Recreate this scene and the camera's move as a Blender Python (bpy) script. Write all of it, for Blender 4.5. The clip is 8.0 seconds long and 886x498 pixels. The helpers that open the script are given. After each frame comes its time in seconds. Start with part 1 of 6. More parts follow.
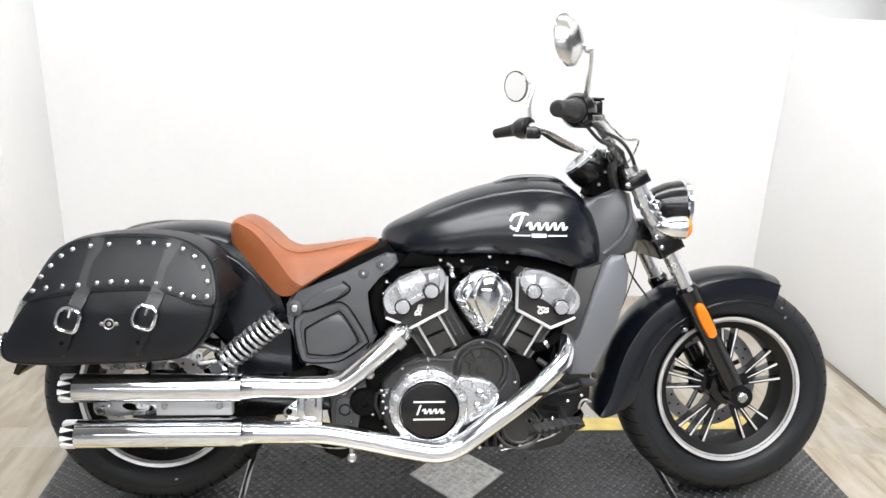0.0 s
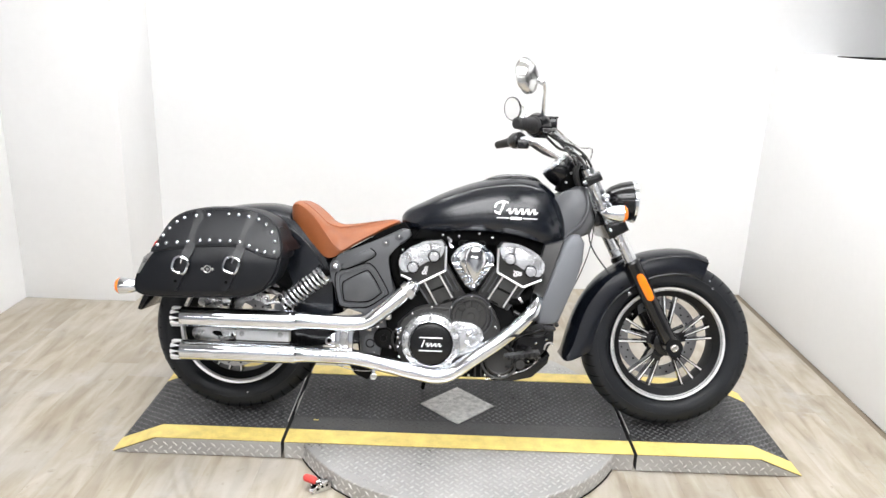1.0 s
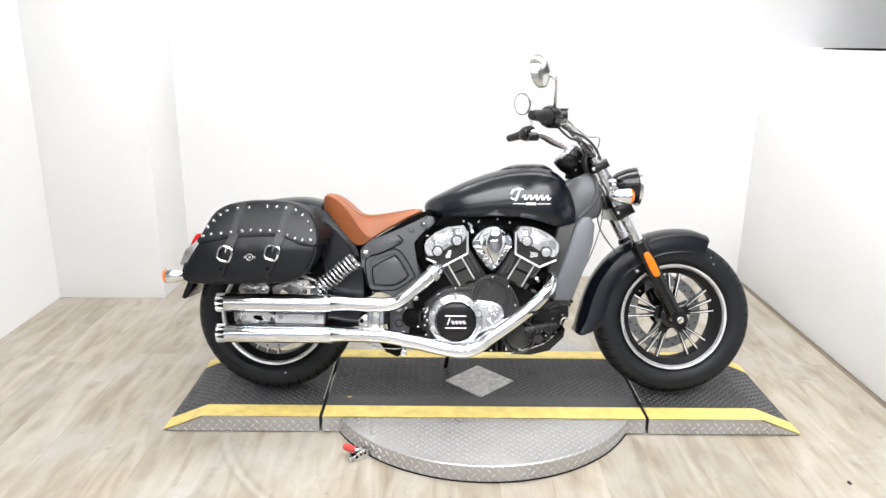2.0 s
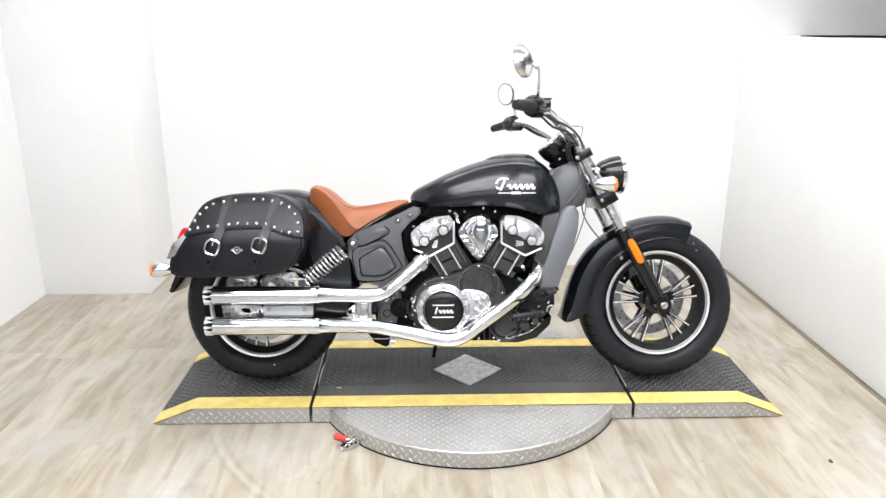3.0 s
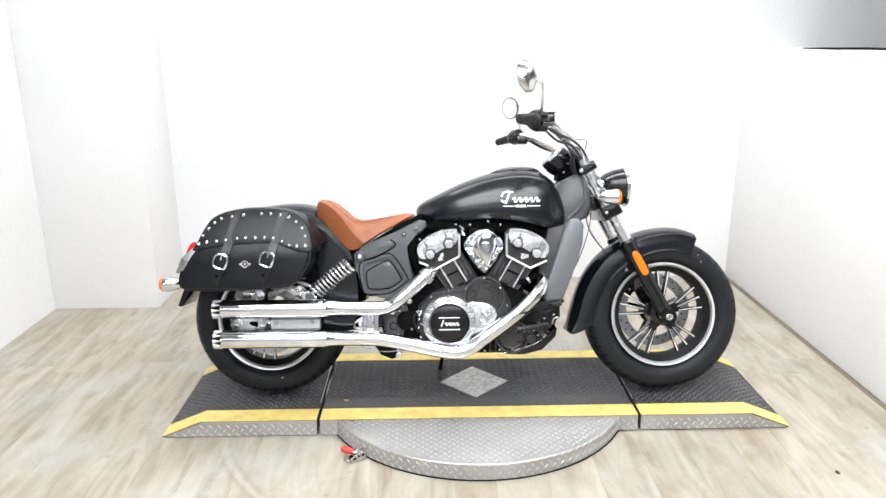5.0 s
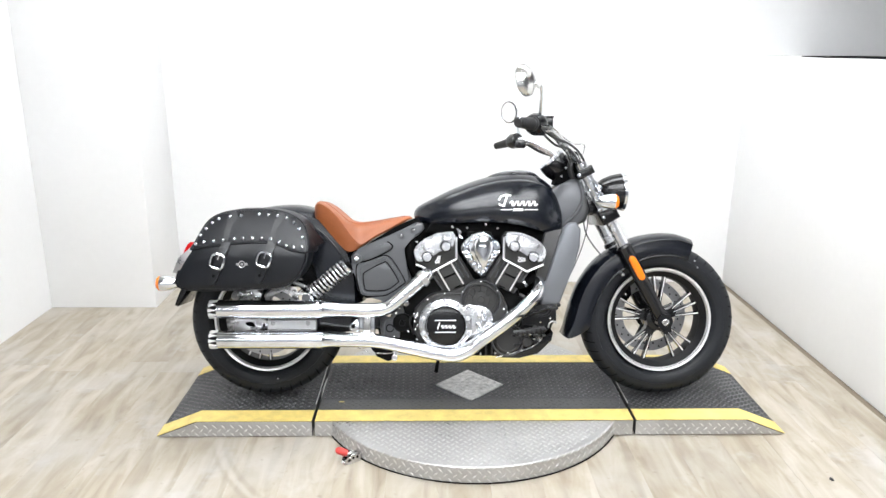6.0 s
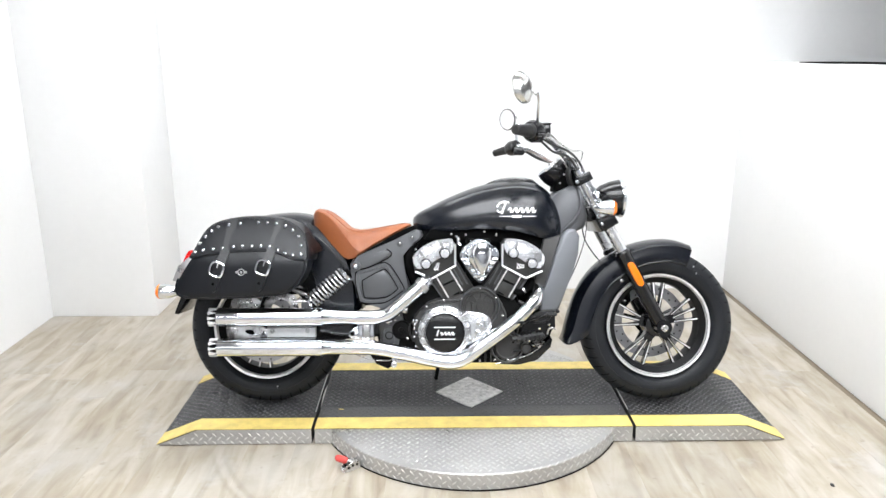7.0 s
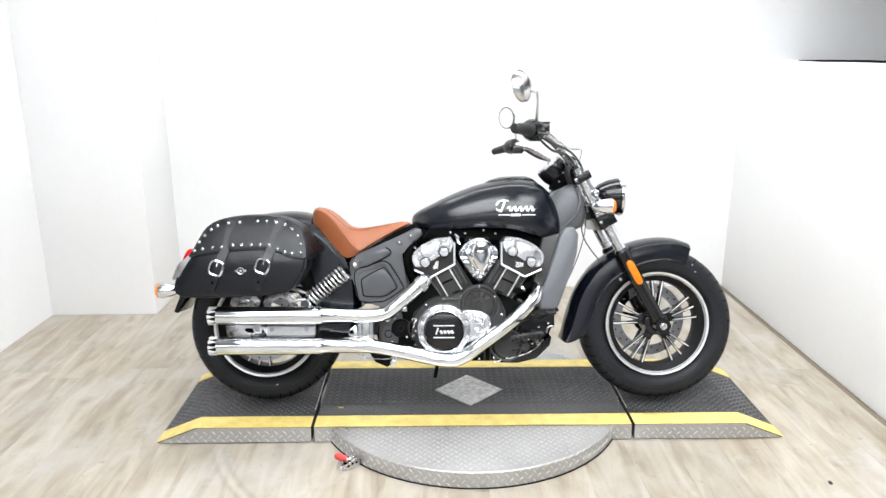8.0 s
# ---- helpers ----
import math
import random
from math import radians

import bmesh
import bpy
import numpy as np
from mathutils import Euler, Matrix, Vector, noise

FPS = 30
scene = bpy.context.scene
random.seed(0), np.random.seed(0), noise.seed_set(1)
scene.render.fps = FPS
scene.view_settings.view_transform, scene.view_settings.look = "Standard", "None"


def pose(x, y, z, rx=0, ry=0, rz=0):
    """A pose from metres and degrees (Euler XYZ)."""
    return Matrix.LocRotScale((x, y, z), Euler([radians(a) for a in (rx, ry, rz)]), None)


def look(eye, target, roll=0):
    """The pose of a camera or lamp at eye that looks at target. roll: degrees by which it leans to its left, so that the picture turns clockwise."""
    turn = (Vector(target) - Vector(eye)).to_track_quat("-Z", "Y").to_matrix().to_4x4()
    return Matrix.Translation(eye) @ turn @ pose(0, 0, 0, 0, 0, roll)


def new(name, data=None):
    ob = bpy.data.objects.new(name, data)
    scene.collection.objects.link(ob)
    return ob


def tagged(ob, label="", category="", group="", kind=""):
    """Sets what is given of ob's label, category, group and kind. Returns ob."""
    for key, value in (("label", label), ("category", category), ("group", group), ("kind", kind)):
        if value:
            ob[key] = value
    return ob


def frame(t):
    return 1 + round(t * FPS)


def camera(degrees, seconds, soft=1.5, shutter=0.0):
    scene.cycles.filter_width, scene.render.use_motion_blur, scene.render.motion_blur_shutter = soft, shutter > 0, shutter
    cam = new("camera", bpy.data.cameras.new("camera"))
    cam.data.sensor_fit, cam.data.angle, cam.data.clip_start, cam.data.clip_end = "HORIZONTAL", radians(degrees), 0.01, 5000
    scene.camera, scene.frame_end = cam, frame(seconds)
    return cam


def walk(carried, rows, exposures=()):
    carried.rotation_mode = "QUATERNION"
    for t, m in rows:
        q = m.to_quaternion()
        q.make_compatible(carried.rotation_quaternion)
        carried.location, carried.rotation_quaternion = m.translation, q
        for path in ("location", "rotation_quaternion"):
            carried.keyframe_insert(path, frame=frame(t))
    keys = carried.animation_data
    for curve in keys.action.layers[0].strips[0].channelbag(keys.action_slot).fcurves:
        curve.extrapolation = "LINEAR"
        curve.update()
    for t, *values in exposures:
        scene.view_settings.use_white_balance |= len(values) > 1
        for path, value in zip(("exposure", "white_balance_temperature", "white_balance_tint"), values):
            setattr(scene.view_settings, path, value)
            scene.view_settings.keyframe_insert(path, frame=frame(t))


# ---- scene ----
cam = camera(62.0, 8.0)
PATH = [
    (0.0, (0.577, -1.730, 1.374), (0.7530, 0.1575, 0.7365), 2.25),
    (0.2, (0.635, -1.905, 1.378), (0.6817, 0.0038, 0.7817), 1.30),
    (0.4, (0.689, -2.038, 1.414), (0.7002, -0.1204, 0.8453), 1.76),
    (0.5, (0.719, -2.100, 1.411), (0.6995, -0.1931, 0.8071), 1.29),
    (0.7, (0.709, -2.226, 1.418), (0.7476, -0.3231, 0.8049), 3.46),
    (0.8, (0.728, -2.286, 1.432), (0.7593, -0.3829, 0.8178), 2.91),
    (1.0, (0.737, -2.412, 1.444), (0.7370, -0.4986, 0.8611), 2.10),
    (1.2, (0.694, -2.505, 1.452), (0.7183, -0.5852, 0.8902), 1.59),
    (1.3, (0.667, -2.545, 1.448), (0.6905, -0.6258, 0.8840), 1.14),
    (1.5, (0.658, -2.610, 1.442), (0.6682, -0.6837, 0.9061), 0.64),
    (1.7, (0.641, -2.626, 1.438), (0.6461, -0.7062, 0.8779), 0.83),
    (2.8, (0.641, -2.652, 1.427), (0.6906, -0.7387, 0.8463), -0.17),
    (3.0, (0.636, -2.656, 1.430), (0.6889, -0.7452, 0.8413), 0.08),
    (3.5, (0.645, -2.657, 1.418), (0.6885, -0.7433, 0.8396), -0.30),
    (4.0, (0.640, -2.664, 1.426), (0.6806, -0.7468, 0.8586), -0.29),
    (4.5, (0.650, -2.681, 1.430), (0.6698, -0.7608, 0.8711), -0.52),
    (4.7, (0.640, -2.680, 1.440), (0.6730, -0.7595, 0.8821), -0.54),
    (5.8, (0.639, -2.675, 1.440), (0.6683, -0.7520, 0.8897), 0.02),
    (6.0, (0.645, -2.683, 1.434), (0.6835, -0.7597, 0.8889), 0.33),
    (6.5, (0.658, -2.687, 1.440), (0.6936, -0.7627, 0.8959), 0.15),
    (7.0, (0.659, -2.690, 1.433), (0.6906, -0.7607, 0.9081), -0.01),
    (7.5, (0.660, -2.689, 1.438), (0.6944, -0.7613, 0.9067), -0.02),
    (8.0, (0.658, -2.692, 1.439), (0.6924, -0.7647, 0.9065), -0.02),
]
EXPOSURE = [(0.0, -0.06, 6540, 11), (1.0, -0.03, 6540, 11), (1.7, -0.02, 6520, 11), (3.5, 0.0, 6500, 11), (4.7, 0.03, 6430, 10), (6.0, 0.05, 6380, 10), (8.0, 0.05, 6370, 10)]
walk(cam, [(t, look(eye, target, roll)) for t, eye, target, roll in PATH], EXPOSURE)

# ---- light ----
world = bpy.data.worlds.new("room_world")
scene.world = world
world.use_nodes = True
world.node_tree.nodes["Background"].inputs[0].default_value = (0.9, 0.95, 1.0, 1)
world.node_tree.nodes["Background"].inputs[1].default_value = 0.2

LEAN = 12.9          # the motorcycle leans on its stand, degrees
DECK = 0.065         # height of the platform
CEILING = 2.9


# ---- materials ----
def material(name, colour, rough=0.5, metal=0.0, var=0.12, scale=6.0, fine=90.0, bump=0.0, bump_scale=200.0,
             rough_var=0.08, coat=0.0, spread=0.0, stretch=(1, 1, 1), spec=0.5):
    """A surface with variation at two scales, fine relief and, between alike pieces, a spread of tone."""
    m = bpy.data.materials.new(name)
    m.use_nodes = True
    nt = m.node_tree
    bsdf = nt.nodes["Principled BSDF"]
    geo = nt.nodes.new("ShaderNodeTexCoord")
    mapping = nt.nodes.new("ShaderNodeMapping")
    mapping.inputs["Scale"].default_value = stretch
    nt.links.new(geo.outputs["Object"], mapping.inputs["Vector"])
    big = nt.nodes.new("ShaderNodeTexNoise")
    big.inputs["Scale"].default_value = scale
    big.inputs["Detail"].default_value = 4
    small = nt.nodes.new("ShaderNodeTexNoise")
    small.inputs["Scale"].default_value = fine
    small.inputs["Detail"].default_value = 3
    for n in (big, small):
        nt.links.new(mapping.outputs["Vector"], n.inputs["Vector"])
    mix = nt.nodes.new("ShaderNodeMath")
    mix.operation = "MULTIPLY_ADD"
    nt.links.new(small.outputs["Fac"], mix.inputs[0])
    mix.inputs[1].default_value = 0.4
    nt.links.new(big.outputs["Fac"], mix.inputs[2])
    val = nt.nodes.new("ShaderNodeMapRange")
    val.inputs["From Min"].default_value = 0.4
    val.inputs["From Max"].default_value = 1.0
    val.inputs["To Min"].default_value = 1 - var
    val.inputs["To Max"].default_value = 1 + var
    nt.links.new(mix.outputs[0], val.inputs["Value"])
    hsv = nt.nodes.new("ShaderNodeHueSaturation")
    hsv.inputs["Color"].default_value = (*colour, 1)
    if spread:
        info = nt.nodes.new("ShaderNodeObjectInfo")
        tone = nt.nodes.new("ShaderNodeMapRange")
        tone.inputs["To Min"].default_value = 1 - spread
        tone.inputs["To Max"].default_value = 1 + spread
        nt.links.new(info.outputs["Random"], tone.inputs["Value"])
        times = nt.nodes.new("ShaderNodeMath")
        times.operation = "MULTIPLY"
        nt.links.new(tone.outputs["Result"], times.inputs[0])
        nt.links.new(val.outputs["Result"], times.inputs[1])
        nt.links.new(times.outputs[0], hsv.inputs["Value"])
    else:
        nt.links.new(val.outputs["Result"], hsv.inputs["Value"])
    nt.links.new(hsv.outputs["Color"], bsdf.inputs["Base Color"])
    rr = nt.nodes.new("ShaderNodeMapRange")
    rr.inputs["From Min"].default_value = 0.4
    rr.inputs["From Max"].default_value = 1.0
    rr.inputs["To Min"].default_value = max(rough - rough_var, 0.02)
    rr.inputs["To Max"].default_value = min(rough + rough_var, 1)
    nt.links.new(mix.outputs[0], rr.inputs["Value"])
    nt.links.new(rr.outputs["Result"], bsdf.inputs["Roughness"])
    bsdf.inputs["Metallic"].default_value = metal
    bsdf.inputs["Coat Weight"].default_value = coat
    bsdf.inputs["Specular IOR Level"].default_value = spec
    if bump:
        grain = nt.nodes.new("ShaderNodeTexNoise")
        grain.inputs["Scale"].default_value = bump_scale
        grain.inputs["Detail"].default_value = 2
        nt.links.new(mapping.outputs["Vector"], grain.inputs["Vector"])
        relief = nt.nodes.new("ShaderNodeBump")
        relief.inputs["Strength"].default_value = bump
        relief.inputs["Distance"].default_value = 0.002
        nt.links.new(grain.outputs["Fac"], relief.inputs["Height"])
        nt.links.new(relief.outputs["Normal"], bsdf.inputs["Normal"])
    return m


def wood_material(name):
    """Washed oak vinyl plank with long grain, knots of darker tone and a tone of its own for each board."""
    m = bpy.data.materials.new(name)
    m.use_nodes = True
    nt = m.node_tree
    bsdf = nt.nodes["Principled BSDF"]
    geo = nt.nodes.new("ShaderNodeTexCoord")
    info = nt.nodes.new("ShaderNodeObjectInfo")
    off = nt.nodes.new("ShaderNodeVectorMath")
    off.operation = "MULTIPLY_ADD"
    nt.links.new(info.outputs["Random"], off.inputs[0])
    off.inputs[1].default_value = (7, 31, 0)
    nt.links.new(geo.outputs["Object"], off.inputs[2])
    stretch = nt.nodes.new("ShaderNodeMapping")
    stretch.inputs["Scale"].default_value = (8, 1.5, 1)
    nt.links.new(off.outputs["Vector"], stretch.inputs["Vector"])
    grain = nt.nodes.new("ShaderNodeTexNoise")
    grain.inputs["Scale"].default_value = 2.2
    grain.inputs["Detail"].default_value = 7
    grain.inputs["Distortion"].default_value = 0.8
    nt.links.new(stretch.outputs["Vector"], grain.inputs["Vector"])
    cloud = nt.nodes.new("ShaderNodeTexNoise")
    cloud.inputs["Scale"].default_value = 3.0
    cloud.inputs["Detail"].default_value = 3
    nt.links.new(off.outputs["Vector"], cloud.inputs["Vector"])
    ramp = nt.nodes.new("ShaderNodeValToRGB")
    ramp.color_ramp.elements[0].position, ramp.color_ramp.elements[0].color = 0.28, (0.255, 0.212, 0.156, 1)
    ramp.color_ramp.elements[1].position, ramp.color_ramp.elements[1].color = 0.70, (0.455, 0.420, 0.358, 1)
    mid = ramp.color_ramp.elements.new(0.48)
    mid.color = (0.366, 0.320, 0.248, 1)
    nt.links.new(grain.outputs["Fac"], ramp.inputs["Fac"])
    grey = nt.nodes.new("ShaderNodeMix")
    grey.data_type = "RGBA"
    grey.inputs["B"].default_value = (0.45, 0.43, 0.395, 1)
    pale = nt.nodes.new("ShaderNodeMapRange")
    pale.inputs["From Min"].default_value = 0.45
    pale.inputs["From Max"].default_value = 0.75
    pale.inputs["To Max"].default_value = 0.7
    nt.links.new(cloud.outputs["Fac"], pale.inputs["Value"])
    nt.links.new(pale.outputs["Result"], grey.inputs["Factor"])
    nt.links.new(ramp.outputs["Color"], grey.inputs["A"])
    speck = nt.nodes.new("ShaderNodeTexNoise")
    speck.inputs["Scale"].default_value = 26.0
    speck.inputs["Detail"].default_value = 2
    nt.links.new(off.outputs["Vector"], speck.inputs["Vector"])
    scuff = nt.nodes.new("ShaderNodeMapRange")
    scuff.inputs["From Min"].default_value = 0.66
    scuff.inputs["From Max"].default_value = 0.78
    scuff.inputs["To Max"].default_value = 0.55
    nt.links.new(speck.outputs["Fac"], scuff.inputs["Value"])
    worn = nt.nodes.new("ShaderNodeMix")
    worn.data_type = "RGBA"
    worn.inputs["B"].default_value = (0.22, 0.18, 0.135, 1)
    nt.links.new(scuff.outputs["Result"], worn.inputs["Factor"])
    nt.links.new(grey.outputs["Result"], worn.inputs["A"])
    # wide blotches of grime that run over the joints, and tyre marks round the turntable
    place = nt.nodes.new("ShaderNodeNewGeometry")
    grime = nt.nodes.new("ShaderNodeTexNoise")
    grime.inputs["Scale"].default_value = 3.4
    grime.inputs["Detail"].default_value = 6
    grime.inputs["Roughness"].default_value = 0.62
    nt.links.new(place.outputs["Position"], grime.inputs["Vector"])
    patch = nt.nodes.new("ShaderNodeMapRange")
    patch.inputs["From Min"].default_value = 0.50
    patch.inputs["From Max"].default_value = 0.68
    patch.inputs["To Max"].default_value = 0.45
    nt.links.new(grime.outputs["Fac"], patch.inputs["Value"])
    dirty = nt.nodes.new("ShaderNodeMix")
    dirty.data_type = "RGBA"
    dirty.inputs["B"].default_value = (0.31, 0.255, 0.18, 1)
    nt.links.new(patch.outputs["Result"], dirty.inputs["Factor"])
    nt.links.new(worn.outputs["Result"], dirty.inputs["A"])
    residue = nt.nodes.new("ShaderNodeMapRange")
    residue.inputs["From Min"].default_value = 0.44
    residue.inputs["From Max"].default_value = 0.28
    residue.inputs["To Max"].default_value = 0.6
    nt.links.new(grime.outputs["Fac"], residue.inputs["Value"])
    pasty = nt.nodes.new("ShaderNodeMix")
    pasty.data_type = "RGBA"
    pasty.inputs["B"].default_value = (0.50, 0.50, 0.50, 1)
    nt.links.new(residue.outputs["Result"], pasty.inputs["Factor"])
    nt.links.new(dirty.outputs["Result"], pasty.inputs["A"])
    # scrub marks of tyres: thin broken arcs on the boards before the platform
    under = pasty
    for centre, radius, width, shade in (((0.813, 0.085, 0), 1.021, 0.010, (0.22, 0.185, 0.14, 1)), ((0.813, 0.085, 0), 0.980, 0.012, (0.22, 0.185, 0.14, 1)),
                                         ((0.813, 0.085, 0), 1.001, 0.012, (0.55, 0.54, 0.51, 1)), ((-1.62, -0.45, 0), 1.50, 0.008, (0.24, 0.20, 0.15, 1))):
        reach = nt.nodes.new("ShaderNodeVectorMath")
        reach.operation = "DISTANCE"
        reach.inputs[1].default_value = centre
        nt.links.new(place.outputs["Position"], reach.inputs[0])
        ring = nt.nodes.new("ShaderNodeMath")
        ring.operation = "SUBTRACT"
        ring.inputs[1].default_value = radius
        nt.links.new(reach.outputs["Value"], ring.inputs[0])
        gap = nt.nodes.new("ShaderNodeMath")
        gap.operation = "ABSOLUTE"
        nt.links.new(ring.outputs[0], gap.inputs[0])
        soft_edge = nt.nodes.new("ShaderNodeMapRange")
        soft_edge.inputs["From Min"].default_value = width
        soft_edge.inputs["From Max"].default_value = width * 0.3
        soft_edge.inputs["To Max"].default_value = 1.0
        nt.links.new(gap.outputs[0], soft_edge.inputs["Value"])
        # only a short stretch of the ring carries rubber
        stretch_of = nt.nodes.new("ShaderNodeVectorMath")
        stretch_of.operation = "DISTANCE"
        stretch_of.inputs[1].default_value = (-0.02, -0.46, 0)
        nt.links.new(place.outputs["Position"], stretch_of.inputs[0])
        near = nt.nodes.new("ShaderNodeMapRange")
        near.inputs["From Min"].default_value = 0.30
        near.inputs["From Max"].default_value = 0.10
        near.inputs["To Max"].default_value = 0.5
        nt.links.new(stretch_of.outputs["Value"], near.inputs["Value"])
        broken = nt.nodes.new("ShaderNodeMath")
        broken.operation = "MULTIPLY"
        nt.links.new(soft_edge.outputs["Result"], broken.inputs[0])
        nt.links.new(near.outputs["Result"], broken.inputs[1])
        faint = nt.nodes.new("ShaderNodeMath")
        faint.operation = "MULTIPLY"
        nt.links.new(broken.outputs[0], faint.inputs[0])
        nt.links.new(grime.outputs["Fac"], faint.inputs[1])
        marked = nt.nodes.new("ShaderNodeMix")
        marked.data_type = "RGBA"
        marked.inputs["B"].default_value = shade
        nt.links.new(faint.outputs[0], marked.inputs["Factor"])
        nt.links.new(under.outputs["Result"], marked.inputs["A"])
        under = marked
    tone = nt.nodes.new("ShaderNodeMapRange")
    tone.inputs["To Min"].default_value = 0.91
    tone.inputs["To Max"].default_value = 1.07
    nt.links.new(info.outputs["Random"], tone.inputs["Value"])
    hsv = nt.nodes.new("ShaderNodeHueSaturation")
    nt.links.new(marked.outputs["Result"], hsv.inputs["Color"])
    nt.links.new(tone.outputs["Result"], hsv.inputs["Value"])
    nt.links.new(hsv.outputs["Color"], bsdf.inputs["Base Color"])
    bsdf.inputs["Roughness"].default_value = 0.42
    relief = nt.nodes.new("ShaderNodeBump")
    relief.inputs["Strength"].default_value = 0.15
    relief.inputs["Distance"].default_value = 0.001
    nt.links.new(grain.outputs["Fac"], relief.inputs["Height"])
    nt.links.new(relief.outputs["Normal"], bsdf.inputs["Normal"])
    return m


def glowing(name, colour, strength):
    m = bpy.data.materials.new(name)
    m.use_nodes = True
    bsdf = m.node_tree.nodes["Principled BSDF"]
    bsdf.inputs["Base Color"].default_value = (0.9, 0.9, 0.9, 1)
    bsdf.inputs["Emission Color"].default_value = (*colour, 1)
    bsdf.inputs["Emission Strength"].default_value = strength
    return m


def clear(name, colour, rough=0.05):
    m = bpy.data.materials.new(name)
    m.use_nodes = True
    bsdf = m.node_tree.nodes["Principled BSDF"]
    bsdf.inputs["Base Color"].default_value = (*colour, 1)
    bsdf.inputs["Roughness"].default_value = rough
    bsdf.inputs["Transmission Weight"].default_value = 0.85
    bsdf.inputs["IOR"].default_value = 1.45
    return m


WALL = material("white_wall_paint", (0.81, 0.81, 0.81), 0.6, var=0.03, scale=1.5, fine=30, bump=0.05, bump_scale=120)
# grey of the unseen alcove wall, kept dark to dim that corner
ALCOVE_GREY = material("alcove_dimming_grey", (0.48, 0.48, 0.485), 0.7, var=0.05, scale=1.5, fine=30)
# greys of the unseen shop, chosen for what chrome and paint reflect
UNSEEN_CEIL = material("unseen_ceiling_grey", (0.42, 0.42, 0.43), 0.8, var=0.06, scale=1.0, fine=30)
UNSEEN_FRONT = material("unseen_front_grey", (0.55, 0.55, 0.56), 0.7, var=0.06, scale=0.8, fine=20)
UNSEEN_WALL = material("unseen_wall_grey", (0.30, 0.30, 0.31), 0.7, var=0.06, scale=1.0, fine=30)
CEIL = material("ceiling_paint", (0.75, 0.75, 0.74), 0.8, var=0.04, scale=2)
WOOD = wood_material("washed_oak_plank")
UNDER = material("floor_joint", (0.20, 0.165, 0.12), 0.8)
CONCRETE = material("sealed_grey_concrete", (0.30, 0.30, 0.30), 0.5, var=0.15, scale=2.5, fine=60, bump=0.1)
DECK_BLACK = material("black_deck_paint", (0.038, 0.039, 0.042), 0.45, var=0.4, scale=7, fine=60, rough_var=0.15, bump=0.15)
DECK_WORN = material("rubbed_deck_paint", (0.056, 0.056, 0.058), 0.42, var=0.5, scale=9, fine=70, rough_var=0.15, bump=0.2)
DECK_LUG = material("worn_deck_lug", (0.130, 0.131, 0.134), 0.34, var=0.4, scale=12, fine=90, rough_var=0.1)
ALU = material("tread_plate_aluminium", (0.455, 0.45, 0.44), 0.38, 0.5, var=0.16, scale=6, fine=140, rough_var=0.14, bump=0.1)
LUG = material("polished_tread_lug", (0.59, 0.585, 0.57), 0.45, 0.35, var=0.12, scale=40, fine=300)
SCUFFED = material("scuffed_bare_aluminium", (0.66, 0.655, 0.64), 0.48, 0.3, var=0.4, scale=45, fine=260, rough_var=0.2, bump=0.3)
DARK_CHROME = material("dark_chrome", (0.20, 0.20, 0.21), 0.15, 1.0, var=0.05, scale=20)
YELLOW = material("yellow_edge_paint", (0.75, 0.59, 0.19), 0.5, var=0.2, scale=22, fine=120, rough_var=0.1, bump=0.1)
GAP = material("black_gap_rubber", (0.003, 0.003, 0.003), 0.8, spec=0.08)
PAINT = material("satin_black_paint", (0.0050, 0.0066, 0.0108), 0.22, var=0.08, scale=5, fine=200, rough_var=0.03, spec=0.56)
GLOSS = material("gloss_black_paint", (0.007, 0.007, 0.008), 0.18, var=0.1, scale=8, rough_var=0.04, coat=0.15, spec=0.42)
RIM_BLACK = material("satin_black_rim_paint", (0.008, 0.008, 0.009), 0.45, var=0.1, scale=8, rough_var=0.04, spec=0.3)
CAST = material("graphite_cast_metal", (0.112, 0.115, 0.122), 0.38, 0.38, var=0.10, scale=10, fine=220, bump=0.12, bump_scale=500)
ENGINE_DARK = material("black_engine_casting", (0.0035, 0.0035, 0.0035), 0.5, 0.0, var=0.25, scale=14, fine=240, bump=0.2, bump_scale=450, spec=0.12)
ENGINE = material("dark_grey_engine_casting", (0.042, 0.0415, 0.041), 0.46, 0.25, var=0.18, scale=14, fine=240, bump=0.2, bump_scale=450)
SHROUD = material("silver_grey_shroud_paint", (0.19, 0.198, 0.218), 0.4, 0.35, var=0.05, scale=6, fine=300)
BRIGHT = material("polished_cast_aluminium", (0.69, 0.70, 0.72), 0.25, 0.8, var=0.08, scale=18, fine=160, rough_var=0.08, bump=0.06, bump_scale=120)
CHROME = material("chrome", (0.80, 0.825, 0.86), 0.07, 1.0, var=0.04, scale=8, fine=60, rough_var=0.04)
SATIN_CHROME = material("satin_chrome", (0.74, 0.74, 0.73), 0.17, 1.0, var=0.05, scale=12, fine=80, rough_var=0.06)
STEEL = material("brushed_steel", (0.62, 0.62, 0.62), 0.28, 1.0, var=0.08, scale=20, fine=200)
SILVER = material("silver_paint", (0.86, 0.86, 0.86), 0.35, 0.1, var=0.06, scale=30)
DISC = material("brake_disc_steel", (0.45, 0.45, 0.46), 0.34, 0.8, var=0.12, scale=20, fine=200)
TRIM = material("machined_bright_edge", (0.80, 0.80, 0.81), 0.32, 0.60, var=0.06, scale=30, fine=160, rough_var=0.06)
SPOKE_EDGE = material("machined_spoke_face", (0.82, 0.82, 0.82), 0.38, 0.35, var=0.04, scale=30)
